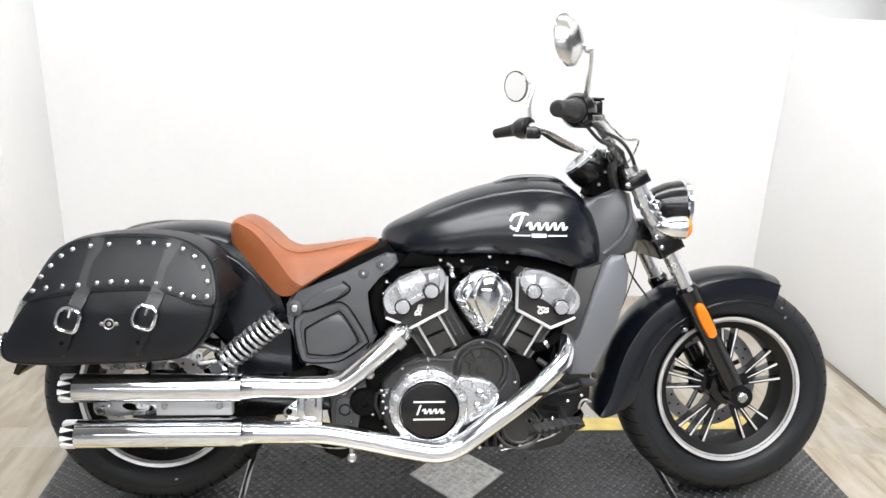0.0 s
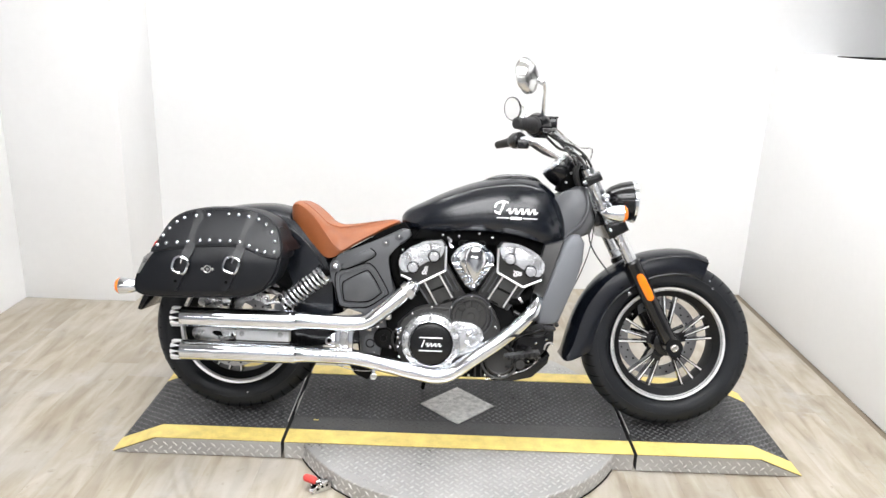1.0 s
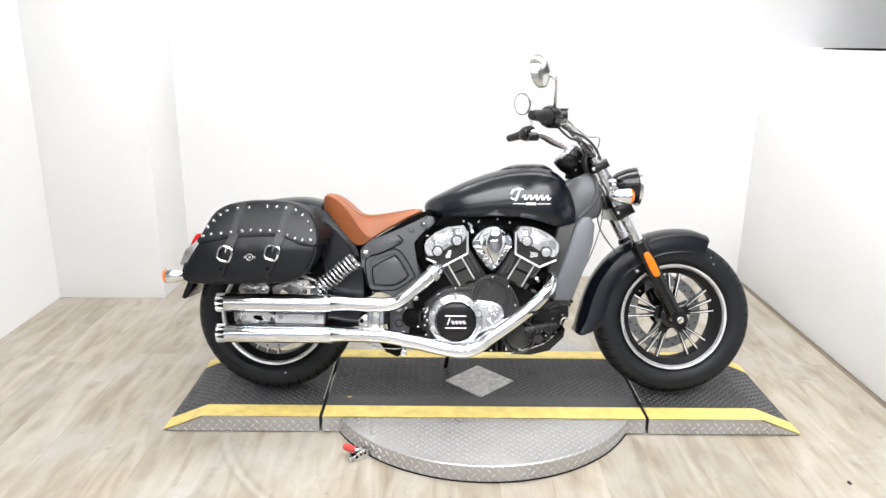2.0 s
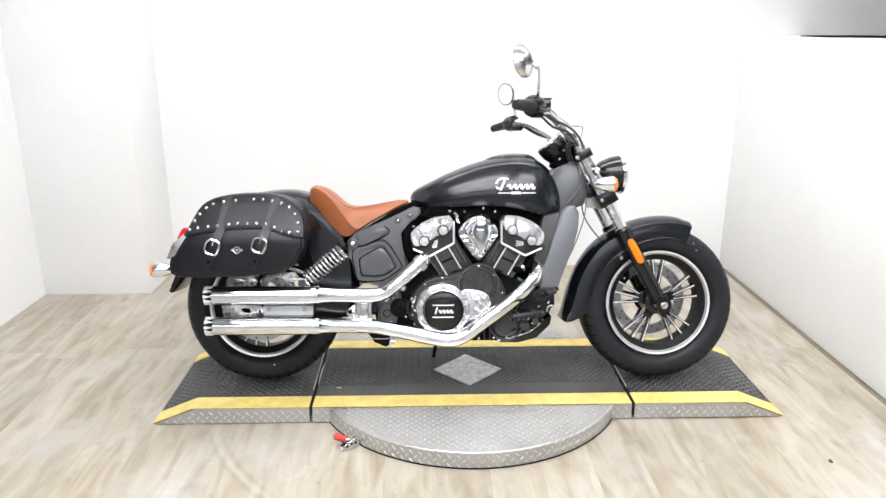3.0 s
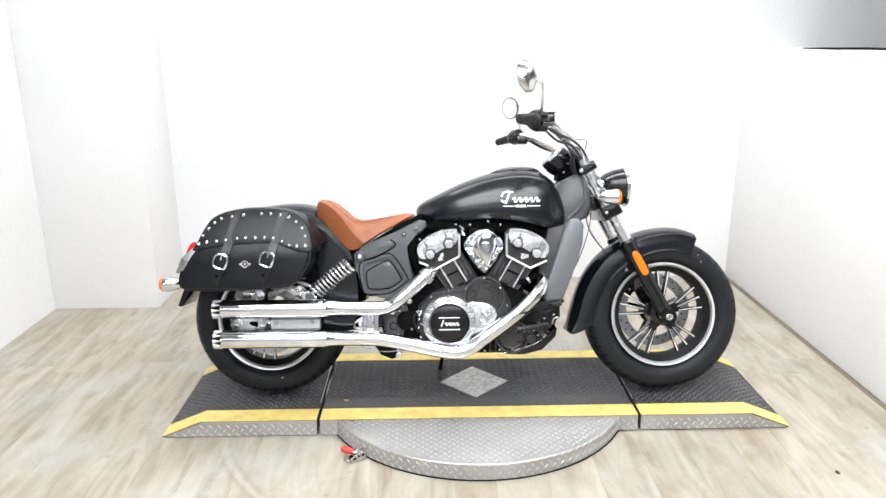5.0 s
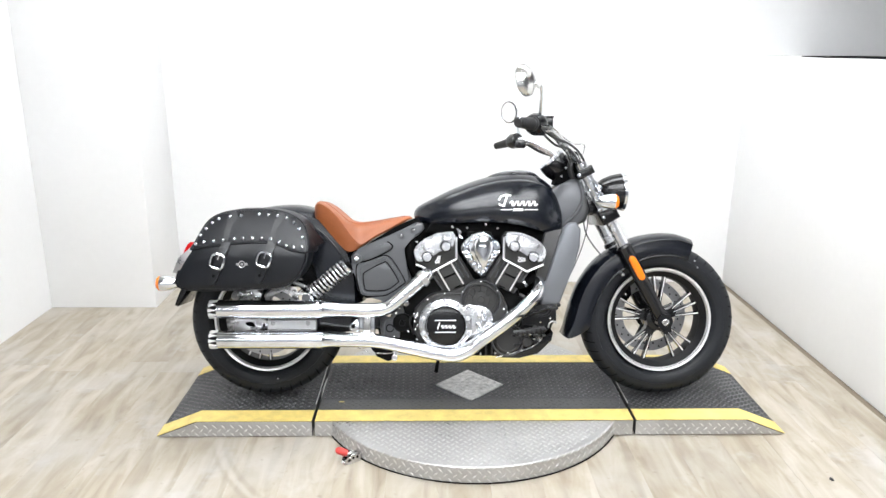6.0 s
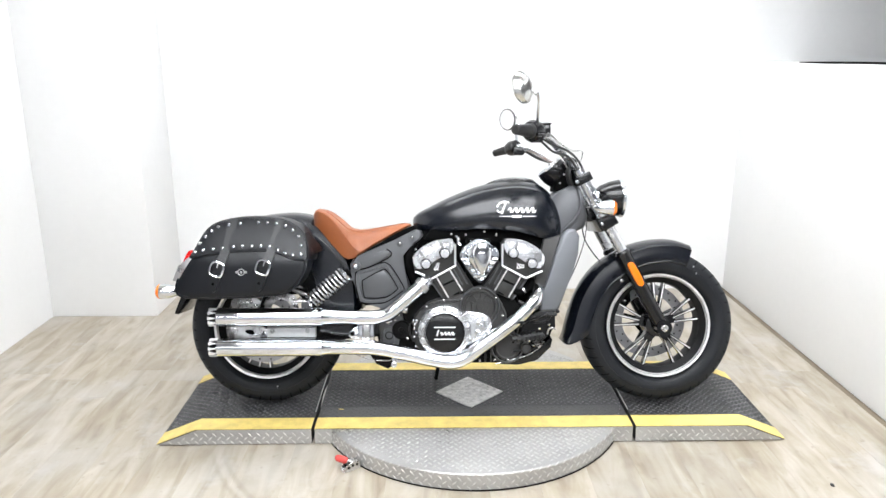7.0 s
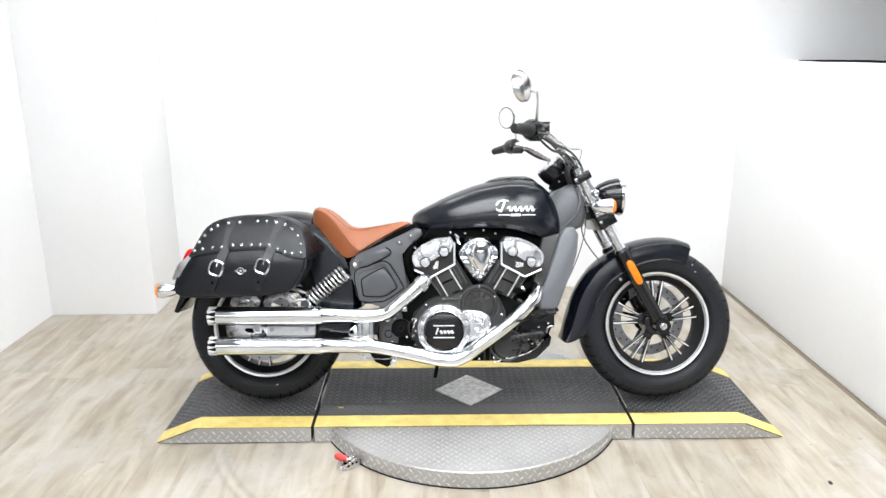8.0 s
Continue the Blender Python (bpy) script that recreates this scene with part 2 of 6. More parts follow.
RUBBER = material("tyre_rubber", (0.0100, 0.0115, 0.0145), 0.52, var=0.3, scale=9, fine=120, rough_var=0.12, bump=0.2, bump_scale=300, spec=0.32)
GRIP = material("grip_rubber", (0.010, 0.010, 0.011), 0.55, var=0.2, scale=30, bump=0.3)
LEATHER = material("black_saddlebag_leather", (0.0048, 0.0058, 0.0085), 0.37, var=0.22, scale=9, fine=110, rough_var=0.08, bump=0.12, bump_scale=420, spec=0.44)
STRAP = material("worn_black_strap_leather", (0.0062, 0.0068, 0.0085), 0.37, var=0.25, scale=14, fine=130, rough_var=0.1, bump=0.2, bump_scale=320, spec=0.45)
TAN = material("tan_seat_leather", (0.29, 0.088, 0.029), 0.46, var=0.16, scale=10, fine=120, rough_var=0.1, bump=0.4, bump_scale=280)
WHITE = material("white_decal", (0.85, 0.85, 0.85), 0.4, var=0.02)
AMBER = material("amber_plastic", (0.95, 0.22, 0.01), 0.18, var=0.08, scale=60, fine=400)
RED = material("red_plastic", (0.65, 0.012, 0.012), 0.18, var=0.08, scale=60, fine=400)
RED_GRIP = material("red_vinyl_grip", (0.62, 0.06, 0.05), 0.5, var=0.12, scale=60)
GLASS = clear("clear_lens", (0.95, 0.95, 0.95))
MIRROR = material("mirror_glass", (0.9, 0.9, 0.9), 0.03, 1.0, var=0.01, rough_var=0.01)
CABLE = material("black_cable", (0.02, 0.02, 0.02), 0.45, var=0.1)
LAMP = glowing("added_panel_glow", (0.97, 0.985, 1.0), 15.0)


# ---- shaping tools ----
def smooth_path(pts, per=6, closed=False):
    """Points on a Catmull-Rom curve through the given ones."""
    p = [np.array(q, float) for q in pts]
    n = len(p)
    out = []
    for i in range(n if closed else n - 1):
        if closed:
            a, b, c, d = p[i - 1], p[i], p[(i + 1) % n], p[(i + 2) % n]
        else:
            a, b, c, d = p[max(i - 1, 0)], p[i], p[i + 1], p[min(i + 2, n - 1)]
        for k in range(per):
            t = k / per
            out.append(0.5 * (2 * b + (c - a) * t + (2 * a - 5 * b + 4 * c - d) * t * t + (3 * b - a - 3 * c + d) * t ** 3))
    if not closed:
        out.append(p[-1])
    return [tuple(q) for q in out]


def finish(bm, name, mat, angle=35):
    bmesh.ops.recalc_face_normals(bm, faces=bm.faces[:])
    me = bpy.data.meshes.new(name)
    bm.to_mesh(me)
    bm.free()
    me.materials.append(mat)
    me.polygons.foreach_set("use_smooth", [True] * len(me.polygons))
    me.set_sharp_from_angle(angle=radians(angle))
    return me


def part(name, bm, mat, parent=None, label="", angle=35):
    """One mesh object out of a bmesh, under a thing or a part."""
    ob = new(name, finish(bm, name, mat, angle))
    ob.parent = parent
    return tagged(ob, label)


def again(name, me, m, parent, label=""):
    """Another object on a mesh that is there already."""
    ob = new(name, me)
    ob.parent = parent
    ob.matrix_local = m
    return tagged(ob, label)


def thing(name, label, category, m=None, group="", kind=""):
    ob = new(name)
    ob.empty_display_size = 0.1
    if m is not None:
        ob.matrix_world = m
    return tagged(ob, label, category, group, kind)


def box(x0, x1, y0, y1, z0, z1, bevel=0.0, bm=None, segs=2):
    bm = bm or bmesh.new()
    m = Matrix.Translation(((x0 + x1) / 2, (y0 + y1) / 2, (z0 + z1) / 2)) @ Matrix.Diagonal((x1 - x0, y1 - y0, z1 - z0, 1))
    made = bmesh.ops.create_cube(bm, size=1, matrix=m)
    if bevel:
        edges = list({e for v in made["verts"] for e in v.link_edges})
        bmesh.ops.bevel(bm, geom=edges, offset=bevel, segments=segs, affect="EDGES", profile=0.5)
    return bm


def prism(outline, y0, y1, bevel=0.0, segs=2, bm=None):
    """A plate: an outline in x and z, from y0 to y1, with rounded edges."""
    bm = bm or bmesh.new()
    a = [bm.verts.new((x, y0, z)) for x, z in outline]
    b = [bm.verts.new((x, y1, z)) for x, z in outline]
    n = len(outline)
    fa, fb = bm.faces.new(a), bm.faces.new(b[::-1])
    for i in range(n):
        bm.faces.new((a[i], b[i], b[(i + 1) % n], a[(i + 1) % n]))
    if bevel:
        rim = list({e for f in (fa, fb) for e in f.edges})
        bmesh.ops.bevel(bm, geom=rim, offset=bevel, segments=segs, affect="EDGES", profile=0.5)
    return bm


def loft(rings, caps=True, loop=True, bm=None):
    """A skin over rings with equal numbers of points."""
    bm = bm or bmesh.new()
    rows = [[bm.verts.new(p) for p in r] for r in rings]
    n = len(rows[0])
    for a, b in zip(rows, rows[1:]):
        for i in range(n if loop else n - 1):
            bm.faces.new((a[i], a[(i + 1) % n], b[(i + 1) % n], b[i]))
    if caps and loop:
        bm.faces.new(rows[0][::-1])
        bm.faces.new(rows[-1])
    return bm


def tube(path, radius, n=14, bm=None, caps=True):
    """A round bar along a path; radius: one number, or one for each point."""
    p = [Vector(q) for q in path]
    r = list(radius) if isinstance(radius, (list, tuple)) else [radius] * len(p)
    rings = []
    up = None
    for i, q in enumerate(p):
        d = (p[min(i + 1, len(p) - 1)] - p[max(i - 1, 0)]).normalized()
        if up is None:
            up = d.orthogonal().normalized()
        up = (up - d * up.dot(d)).normalized()
        side = d.cross(up)
        rings.append([q + (up * math.cos(2 * math.pi * k / n) + side * math.sin(2 * math.pi * k / n)) * r[i] for k in range(n)])
    return loft(rings, caps, True, bm)


def lathe(profile, centre, n=48, axis="y", bm=None, closed=False):
    """A turned piece: profile of (radius, height along the axis)."""
    cx, cy, cz = centre
    rings = []
    for r, h in profile:
        ring = []
        for k in range(n):
            a = 2 * math.pi * k / n
            u, w = max(r, 1e-4) * math.cos(a), max(r, 1e-4) * math.sin(a)
            ring.append((cx + u, cy + h, cz + w) if axis == "y" else (cx + h, cy + u, cz + w) if axis == "x" else (cx + u, cy + w, cz + h))
        rings.append(ring)
    if closed:
        rings.append(rings[0])
        bm = loft(rings, False, True, bm)
        bmesh.ops.remove_doubles(bm, verts=bm.verts[:], dist=1e-6)
        return bm
    return loft(rings, True, True, bm)


def rod(a, b, r, n=12, bm=None):
    return tube([a, b], r, n, bm)


def stud(centre, r, out, n=12, bm=None):
    """A domed head that stands out along y."""
    return lathe([(r, 0), (r * 0.92, out * 0.5), (r * 0.6, out * 0.9), (0.0005, out)], centre, n, "y", bm)


# ---- the room ----
LEFT, RIGHT, BACK = -1.436, 2.462, 1.63
MOUTH = -0.9                                   # where the white bay opens into the added, unseen shop
SHOP_L, SHOP_R, FRONT = -4.5, 5.5, -7.0
LEDGE = 1.368


def structure(name, bm, mat, label, category="wall", angle=35):
    return tagged(part(name, bm, mat, None, label, angle), "", category, "", "structure")


BOARDS_END = -3.6
floor = structure("floor", box(LEFT - 0.1, RIGHT + 0.1, BOARDS_END, BACK + 0.1, -0.08, -0.003), UNDER,
                  "washed oak plank floor of the studio bay", "floor")
structure("floor_shop_left", box(SHOP_L - 0.1, LEFT - 0.102, BOARDS_END, MOUTH, -0.08, -0.002), CONCRETE, "unseen sealed grey concrete floor added round the bay", "floor")
structure("floor_shop_right", box(RIGHT + 0.102, SHOP_R + 0.1, BOARDS_END, MOUTH, -0.08, -0.002), CONCRETE, "unseen sealed grey concrete floor added round the bay", "floor")
structure("floor_shop_front", box(SHOP_L - 0.1, SHOP_R + 0.1, FRONT - 0.1, BOARDS_END - 0.002, -0.08, -0.002), CONCRETE, "unseen sealed grey concrete floor added round the bay", "floor")
ALCOVE = RIGHT + 1.4                            # added dim space behind the half-height wall, for the grey fade above it
structure("wall_back", box(LEFT - 0.12, ALCOVE + 0.12, BACK, BACK + 0.12, 0, CEILING), WALL, "plain bright white painted back wall of the studio bay")
structure("wall_left", box(LEFT - 0.12, LEFT, MOUTH, BACK, 0, CEILING), WALL, "plain white painted side wall of the studio bay")
structure("wall_pillar", box(LEFT, -0.86, 1.185, BACK, 0, CEILING, 0.004), WALL, "square white pillar projecting beside the back wall", "pillar")
structure("wall_right", box(RIGHT, RIGHT + 0.3, MOUTH, BACK, 0, LEDGE - 0.004, 0.004), WALL, "white painted half-height side wall with a flat ledge")
# unseen bulkhead, added to keep ceiling light off the space behind
structure("light_block_right", box(RIGHT + 0.04, RIGHT + 0.3, MOUTH, BACK, 2.20, CEILING), WALL, "unseen white bulkhead added to shade the space behind the half-height wall")
# unseen end wall and floor, added to close the dim space
structure("wall_alcove", box(ALCOVE, ALCOVE + 0.12, MOUTH + 0.122, BACK, 0, CEILING), ALCOVE_GREY, "unseen grey wall added to dim the space behind the half-height wall")
structure("floor_alcove", box(RIGHT + 0.302, ALCOVE, MOUTH + 0.122, BACK, -0.08, -0.002), CONCRETE, "unseen grey concrete floor added behind the half-height wall", "floor")
structure("trim", box(RIGHT - 0.002, RIGHT, MOUTH, BACK, 1.271, 1.275), WALL, "thin white bead under the ledge of the wall", "trim")
structure("ceiling", box(LEFT - 0.12, ALCOVE + 0.12, MOUTH, BACK + 0.12, CEILING, CEILING + 0.1), CEIL, "plain pale painted ceiling of the bay", "ceiling")
# added, unseen shop round the camera: its greys set reflections and fill light
structure("wall_shop_left", box(SHOP_L - 0.12, SHOP_L, FRONT, MOUTH, 0, CEILING), UNSEEN_WALL, "unseen dark grey wall added for the bike's reflections")
structure("wall_shop_right", box(SHOP_R, SHOP_R + 0.12, FRONT, MOUTH, 0, CEILING), UNSEEN_WALL, "unseen dark grey wall added for the bike's reflections")
structure("wall_shop_front", box(SHOP_L - 0.12, SHOP_R + 0.12, FRONT - 0.12, FRONT, 0, CEILING), UNSEEN_FRONT, "unseen pale grey wall added for reflections and fill")
structure("wall_return_left", box(SHOP_L - 0.12, LEFT - 0.122, MOUTH, MOUTH + 0.12, 0, CEILING), UNSEEN_WALL, "unseen dark grey wall added beside the bay")
structure("wall_return_right", box(RIGHT + 0.302, SHOP_R + 0.12, MOUTH, MOUTH + 0.12, 0, CEILING), UNSEEN_WALL, "unseen dark grey wall added beside the bay")
structure("ceiling_shop", box(SHOP_L - 0.12, SHOP_R + 0.12, FRONT - 0.12, MOUTH - 0.002, CEILING, CEILING + 0.1), UNSEEN_CEIL, "unseen grey ceiling added in front of the bay", "ceiling")

structure("trim_ledge", tube(smooth_path([(RIGHT + 0.03, 1.05, LEDGE - 0.004), (RIGHT + 0.03, 0.82, LEDGE + 0.001), (RIGHT + 0.015, 0.42, LEDGE + 0.007),
                                                        (RIGHT + 0.02, 0.1, LEDGE + 0.006), (RIGHT + 0.02, -0.85, LEDGE + 0.006)]), 0.005, 8), GAP,
                        "black rubber strip lying along the wall ledge", "trim")


# added ceiling lights, out of view: long diffuser panels in white trays
def added_ceiling_light(x, y, length, width):
    light = thing("added_ceiling_light", "long white light panel added on the ceiling out of view", "ceiling light", Matrix.Translation((x, y, CEILING)), "lights on the ceiling")
    a, b = length / 2, width / 2
    part("tray", box(-a - 0.03, a + 0.03, -b - 0.03, b + 0.03, -0.05, -0.001, 0.006), WALL, light)
    part("diffuser", box(-a, a, -b, b, -0.062, -0.051), LAMP, light, "glowing white diffuser")
    return light


# places of the added panels, set to balance walls and motorcycle
added_ceiling_light(0.92, 0.5, 2.8, 0.43)
for y in (-1.25, -1.9, -2.6):
    added_ceiling_light(0.98, y, 3.2, 0.38)
added_ceiling_light(0.5, -5.6, 5.0, 0.48)

# ---- the platform ----
PX0, PX1, PY0, PY1 = -0.37, 1.995, -0.205, 0.385
SEAM_L, SEAM_R = 0.214, 1.419
platform = thing("motorcycle_platform", "low black steel lift platform with yellow edges", "lift platform", Matrix.Translation((0, 0, 0)))


def ramp_outline(x0, x1, left, right):
    """Side outline of a deck section; an end may slope down to the floor."""
    pts = [(x0, 0.004), (x1, 0.004)]
    pts += [(x1 - 0.148, DECK - 0.002)] if right else [(x1, DECK - 0.002)]
    pts += [(x0 + 0.148, DECK - 0.002)] if left else [(x0, DECK - 0.002)]
    return pts


def deck_height(x):
    """Height of the walking surface, with the sloping ends."""
    return 0.006 + (DECK - 0.006) * min(1.0, max(0.0, (x - PX0) / 0.148), max(0.0, (PX1 - x) / 0.148))


def lugs(name, points, size, tall, frame_at, mat, parent, label=""):
    """Raised tread lugs, low lens-shaped bars that lie two ways in turn, joined into one mesh."""
    verts, faces = [], []
    L, W = size
    for u, v, way in points:
        o, eu, ev, en = frame_at(u, v)
        a = radians(45 if way else -45)
        d = eu * math.cos(a) + ev * math.sin(a)
        s = en.cross(d)
        b = len(verts)
        for p in (d * L, s * W, d * -L, s * -W):
            verts.append(o + p)
        for p in (d * L * 0.6, s * W * 0.45, d * -L * 0.6, s * -W * 0.45):
            verts.append(o + p + en * tall)
        faces += [(b, b + 1, b + 5, b + 4), (b + 1, b + 2, b + 6, b + 5), (b + 2, b + 3, b + 7, b + 6), (b + 3, b, b + 4, b + 7), (b + 4, b + 5, b + 6, b + 7)]
    me = bpy.data.meshes.new(name)
    me.from_pydata([tuple(v) for v in verts], [], faces)
    me.materials.append(mat)
    ob = new(name, me)
    ob.parent = parent
    return tagged(ob, label, "", "", "stuff")


def grid(x0, x1, y0, y1, step):
    """A herringbone: columns a step apart, in turn leaning one way and the other, each shifted by a step."""
    pts = []
    i = 0
    while x0 + (i + 0.5) * step < x1:
        y = y0 + step * (0.5 + i % 2)
        while y < y1:
            pts.append((x0 + (i + 0.5) * step, y, i % 2))
            y += 2 * step
        i += 1
    return pts


def deck_frame(x, y):
    z = deck_height(x)
    slope = (deck_height(x + 0.004) - deck_height(x - 0.004)) / 0.008
    eu = Vector((1, 0, slope)).normalized()
    return Vector((x, y, z + 0.0002)), eu, Vector((0, 1, 0)), Vector((-slope, 0, 1)).normalized()


def side_frame(x, z):
    return Vector((x, PY0 - 0.0022, z)), Vector((1, 0, 0)), Vector((0, 0, 1)), Vector((0, -1, 0))


YELLOW_IN, YELLOW_FAR = -0.122, 0.31
for x0, x1, left, right, label in ((PX0, SEAM_L - 0.006, True, False, "sloping end section of the deck"),
                                   (SEAM_L + 0.006, SEAM_R - 0.006, False, False, "flat middle section of the deck"),
                                   (SEAM_R + 0.006, PX1, False, True, "sloping end section of the deck")):
    section = part("deck_section", prism(ramp_outline(x0, x1, left, right), PY0, PY1, 0.0015, 1), DECK_BLACK, platform, label)
    # bright tread plate on the near side
    inner = [(x + (0.006 if left and i in (0, 3) else 0) - (0.006 if right and i in (1, 2) else 0), z - (0.001 if i > 1 else 0)) for i, (x, z) in enumerate(ramp_outline(x0, x1, left, right))]
    part("side_plate", prism(inner, PY0 - 0.002, PY0 - 0.0003), ALU, section, "bright aluminium tread plate edge")
    pts = []
    for x, z, way in grid(x0 + 0.01, x1 - 0.01, 0.002, 0.066, 0.0165):
        if z < deck_height(x) - 0.010:
            pts.append((x, z, way))
    lugs("side_tread", pts, (0.0116, 0.0032), 0.0020, side_frame, LUG, section, "raised tread lugs")
    # black tread
    pts = [p for p in grid(x0 + 0.006, x1 - 0.006, YELLOW_IN + 0.004, YELLOW_FAR - 0.002, 0.0145)
           if not (abs(p[0] - 0.813) + abs(p[1] - 0.09) < 0.146) and not (SEAM_L < x0 + 0.1 and x0 < 1 and p[1] < -0.035)]
    lugs("deck_tread", pts, (0.0102, 0.0036), 0.0030, deck_frame, DECK_LUG, section, "worn black tread lugs")
    # yellow edges follow the slope
    for y0, y1 in ((PY0 - 0.001, YELLOW_IN), (YELLOW_FAR, PY1)):
        xs = sorted({x0, x1, *([x0 + 0.148] if left else []), *([x1 - 0.148] if right else [])})
        rings = [[(x, y0, deck_height(x) - 0.001), (x, y1, deck_height(x) - 0.001), (x, y1, deck_height(x) + 0.0012), (x, y0, deck_height(x) + 0.0012)] for x in xs]
        part("edge_stripe", loft(rings), YELLOW, section, "yellow painted edge")

part("rubbed_strip", box(SEAM_L + 0.008, SEAM_R - 0.008, YELLOW_IN + 0.002, -0.037, DECK - 0.002, DECK + 0.0006), DECK_WORN, platform, "rubbed strip of the deck")
lugs("worn_tread", grid(SEAM_L + 0.012, SEAM_R - 0.012, YELLOW_IN + 0.004, -0.037, 0.0145), (0.0098, 0.0036), 0.0013, deck_frame, DECK_WORN, platform, "tread lugs worn nearly flat")

# bright metal strips that put in the seams' highlight, and a chip of yellow paint
for x in (SEAM_L - 0.0085, SEAM_R + 0.0085):
    part("seam_edge", box(x - 0.0018, x + 0.0018, YELLOW_IN + 0.05, YELLOW_FAR - 0.004, DECK - 0.002, DECK + 0.0022, 0.0008, None, 1), LUG, platform, "bright metal seam edge put in for its highlight")
part("paint_chip", prism([(0.292, 0.0), (0.299, 0.003), (0.305, 0.001), (0.312, 0.002), (0.313, -0.002), (0.304, -0.003), (0.296, -0.002)], 0, 0.0022), YELLOW, platform, "small chip of yellow paint").matrix_local = Matrix.Translation((0, -0.056, DECK + 0.0026)) @ Matrix.Rotation(radians(-90), 4, "X")
# bare diamond let into the deck
dm = bmesh.new()
ring = lambda r, z: [(0.813 + r, 0.09, z), (0.813, 0.09 + r * 1.02, z), (0.813 - r, 0.09, z), (0.813, 0.09 - r * 1.02, z)]
loft([ring(0.139, DECK - 0.001), ring(0.139, DECK + 0.0026), ring(0.135, DECK + 0.004)], True, True, dm)
diamond = part("diamond_plate", dm, SCUFFED, platform, "bare scuffed aluminium diamond plate", 20)

lugs("diamond_tread", [(x, y, way) for x, y, way in grid(0.68, 0.95, -0.05, 0.23, 0.0145) if abs(x - 0.813) + abs(y - 0.09) < 0.122], (0.0096, 0.0034), 0.0018,
     lambda x, y: (Vector((x, y, DECK + 0.0041)), Vector((1, 0, 0)), Vector((0, 1, 0)), Vector((0, 0, 1))), SCUFFED, diamond, "worn tread lugs")

# round turntable under the platform
turntable = thing("turntable", "round aluminium tread-plate turntable under the platform", "turntable", Matrix.Translation((0.813, 0.085, 0)))
TR = 0.603
part("disc", lathe([(0.02, 0.004), (TR, 0.004), (TR, DECK - 0.006), (TR - 0.004, DECK - 0.003), (0.02, DECK - 0.003)], (0, 0, 0), 96, "z"), ALU, turntable)


def disc_frame(x, y):
    return Vector((x, y, DECK - 0.0028)), Vector((1, 0, 0)), Vector((0, 1, 0)), Vector((0, 0, 1))


def rim_frame(s, z):
    a = s / TR
    n = Vector((math.cos(a), math.sin(a), 0))
    return n * (TR + 0.0002) + Vector((0, 0, z)), Vector((-n.y, n.x, 0)), Vector((0, 0, 1)), n


pts = [p for p in grid(-TR, TR, -TR, TR, 0.0155) if p[0] ** 2 + p[1] ** 2 < (TR - 0.02) ** 2 and (p[1] < -0.292 or p[1] > 0.302)]
lugs("top_tread", pts, (0.0100, 0.0032), 0.0022, disc_frame, LUG, turntable, "raised tread lugs")
lugs("rim_tread", [(math.pi * TR + u, v, way) for u, v, way in grid(0.05, math.pi * TR - 0.05, 0.002, 0.060, 0.0165)], (0.0116, 0.0032), 0.0020, rim_frame, LUG, turntable, "raised tread lugs")
part("base_ring", lathe([(0.1, 0.0005), (TR + 0.0035, 0.0005), (TR + 0.0035, 0.0035), (0.1, 0.0035)], (0, 0, 0), 96, "z"), GAP, turntable, "black rubber foot ring")

# release lever clipped to the turntable rim
lever = thing("release_lever", "small steel release lever with a red grip", "lever", Matrix.Translation((0.368, -0.380, 0)) @ Matrix.Rotation(radians(36), 4, "Z"))
part("bracket", box(-0.030, 0.036, -0.014, 0.014, 0.001, 0.006, 0.002), STEEL, lever)
for y in (-0.011, 0.011):
    part("cheek", prism([(-0.030, 0.005), (0.036, 0.005), (0.036, 0.030), (0.006, 0.034), (-0.024, 0.022)], y - 0.0018, y + 0.0018, 0.0008, 1), STEEL, lever, "steel cheek plate")
for x, z in ((-0.010, 0.016), (0.006, 0.020), (0.022, 0.020)):
    part("pin", tube([(x, -0.0135, z), (x, 0.0135, z)], 0.0048, 10), GAP, lever, "dark pivot pin")
part("arm", tube(smooth_path([(0.028, 0.0, 0.024), (0.006, 0.002, 0.030), (-0.010, 0.008, 0.034)], 4), 0.0055, 10), STEEL, lever)
grip_path = [Vector((-0.006, 0.004, 0.034)), Vector((-0.010, 0.010, 0.035)), Vector((-0.020, 0.026, 0.037)), Vector((-0.028, 0.039, 0.038)), Vector((-0.031, 0.044, 0.0385))]
part("grip", tube(grip_path, [0.008, 0.0120, 0.0132, 0.0115, 0.006], 16), RED_GRIP, lever, "red vinyl grip")

# crumb of dirt on the boards
crumb_bm = bmesh.new()
bmesh.ops.create_icosphere(crumb_bm, subdivisions=2, radius=1.0)
for v in crumb_bm.verts:
    v.co *= 1.0 + 0.25 * noise.noise(v.co * 1.7)
    v.co = Vector((v.co.x * 0.0065, v.co.y * 0.011, max(v.co.z, -0.4) * 0.004 + 0.0017))
dirt = part("dirt_crumb", crumb_bm, ENGINE, None, "small dark crumb of dirt on the wooden floor", 60)
dirt.location = (2.018, -0.505, 0)
tagged(dirt, "", "debris")


# ---- the motorcycle ----
# Its own frame: x forward from the rear axle, y to its left, z up from the deck.
bike = thing("motorcycle", "satin black cruiser motorcycle with tan seat on side stand", "motorcycle", pose(0, 0, DECK, -LEAN))

AXLE_R, AXLE_F = (0.016, 0.018, 0.317), (1.549, 0.0, 0.313)
MIRRORED = Matrix.Diagonal((1, -1, 1, 1))


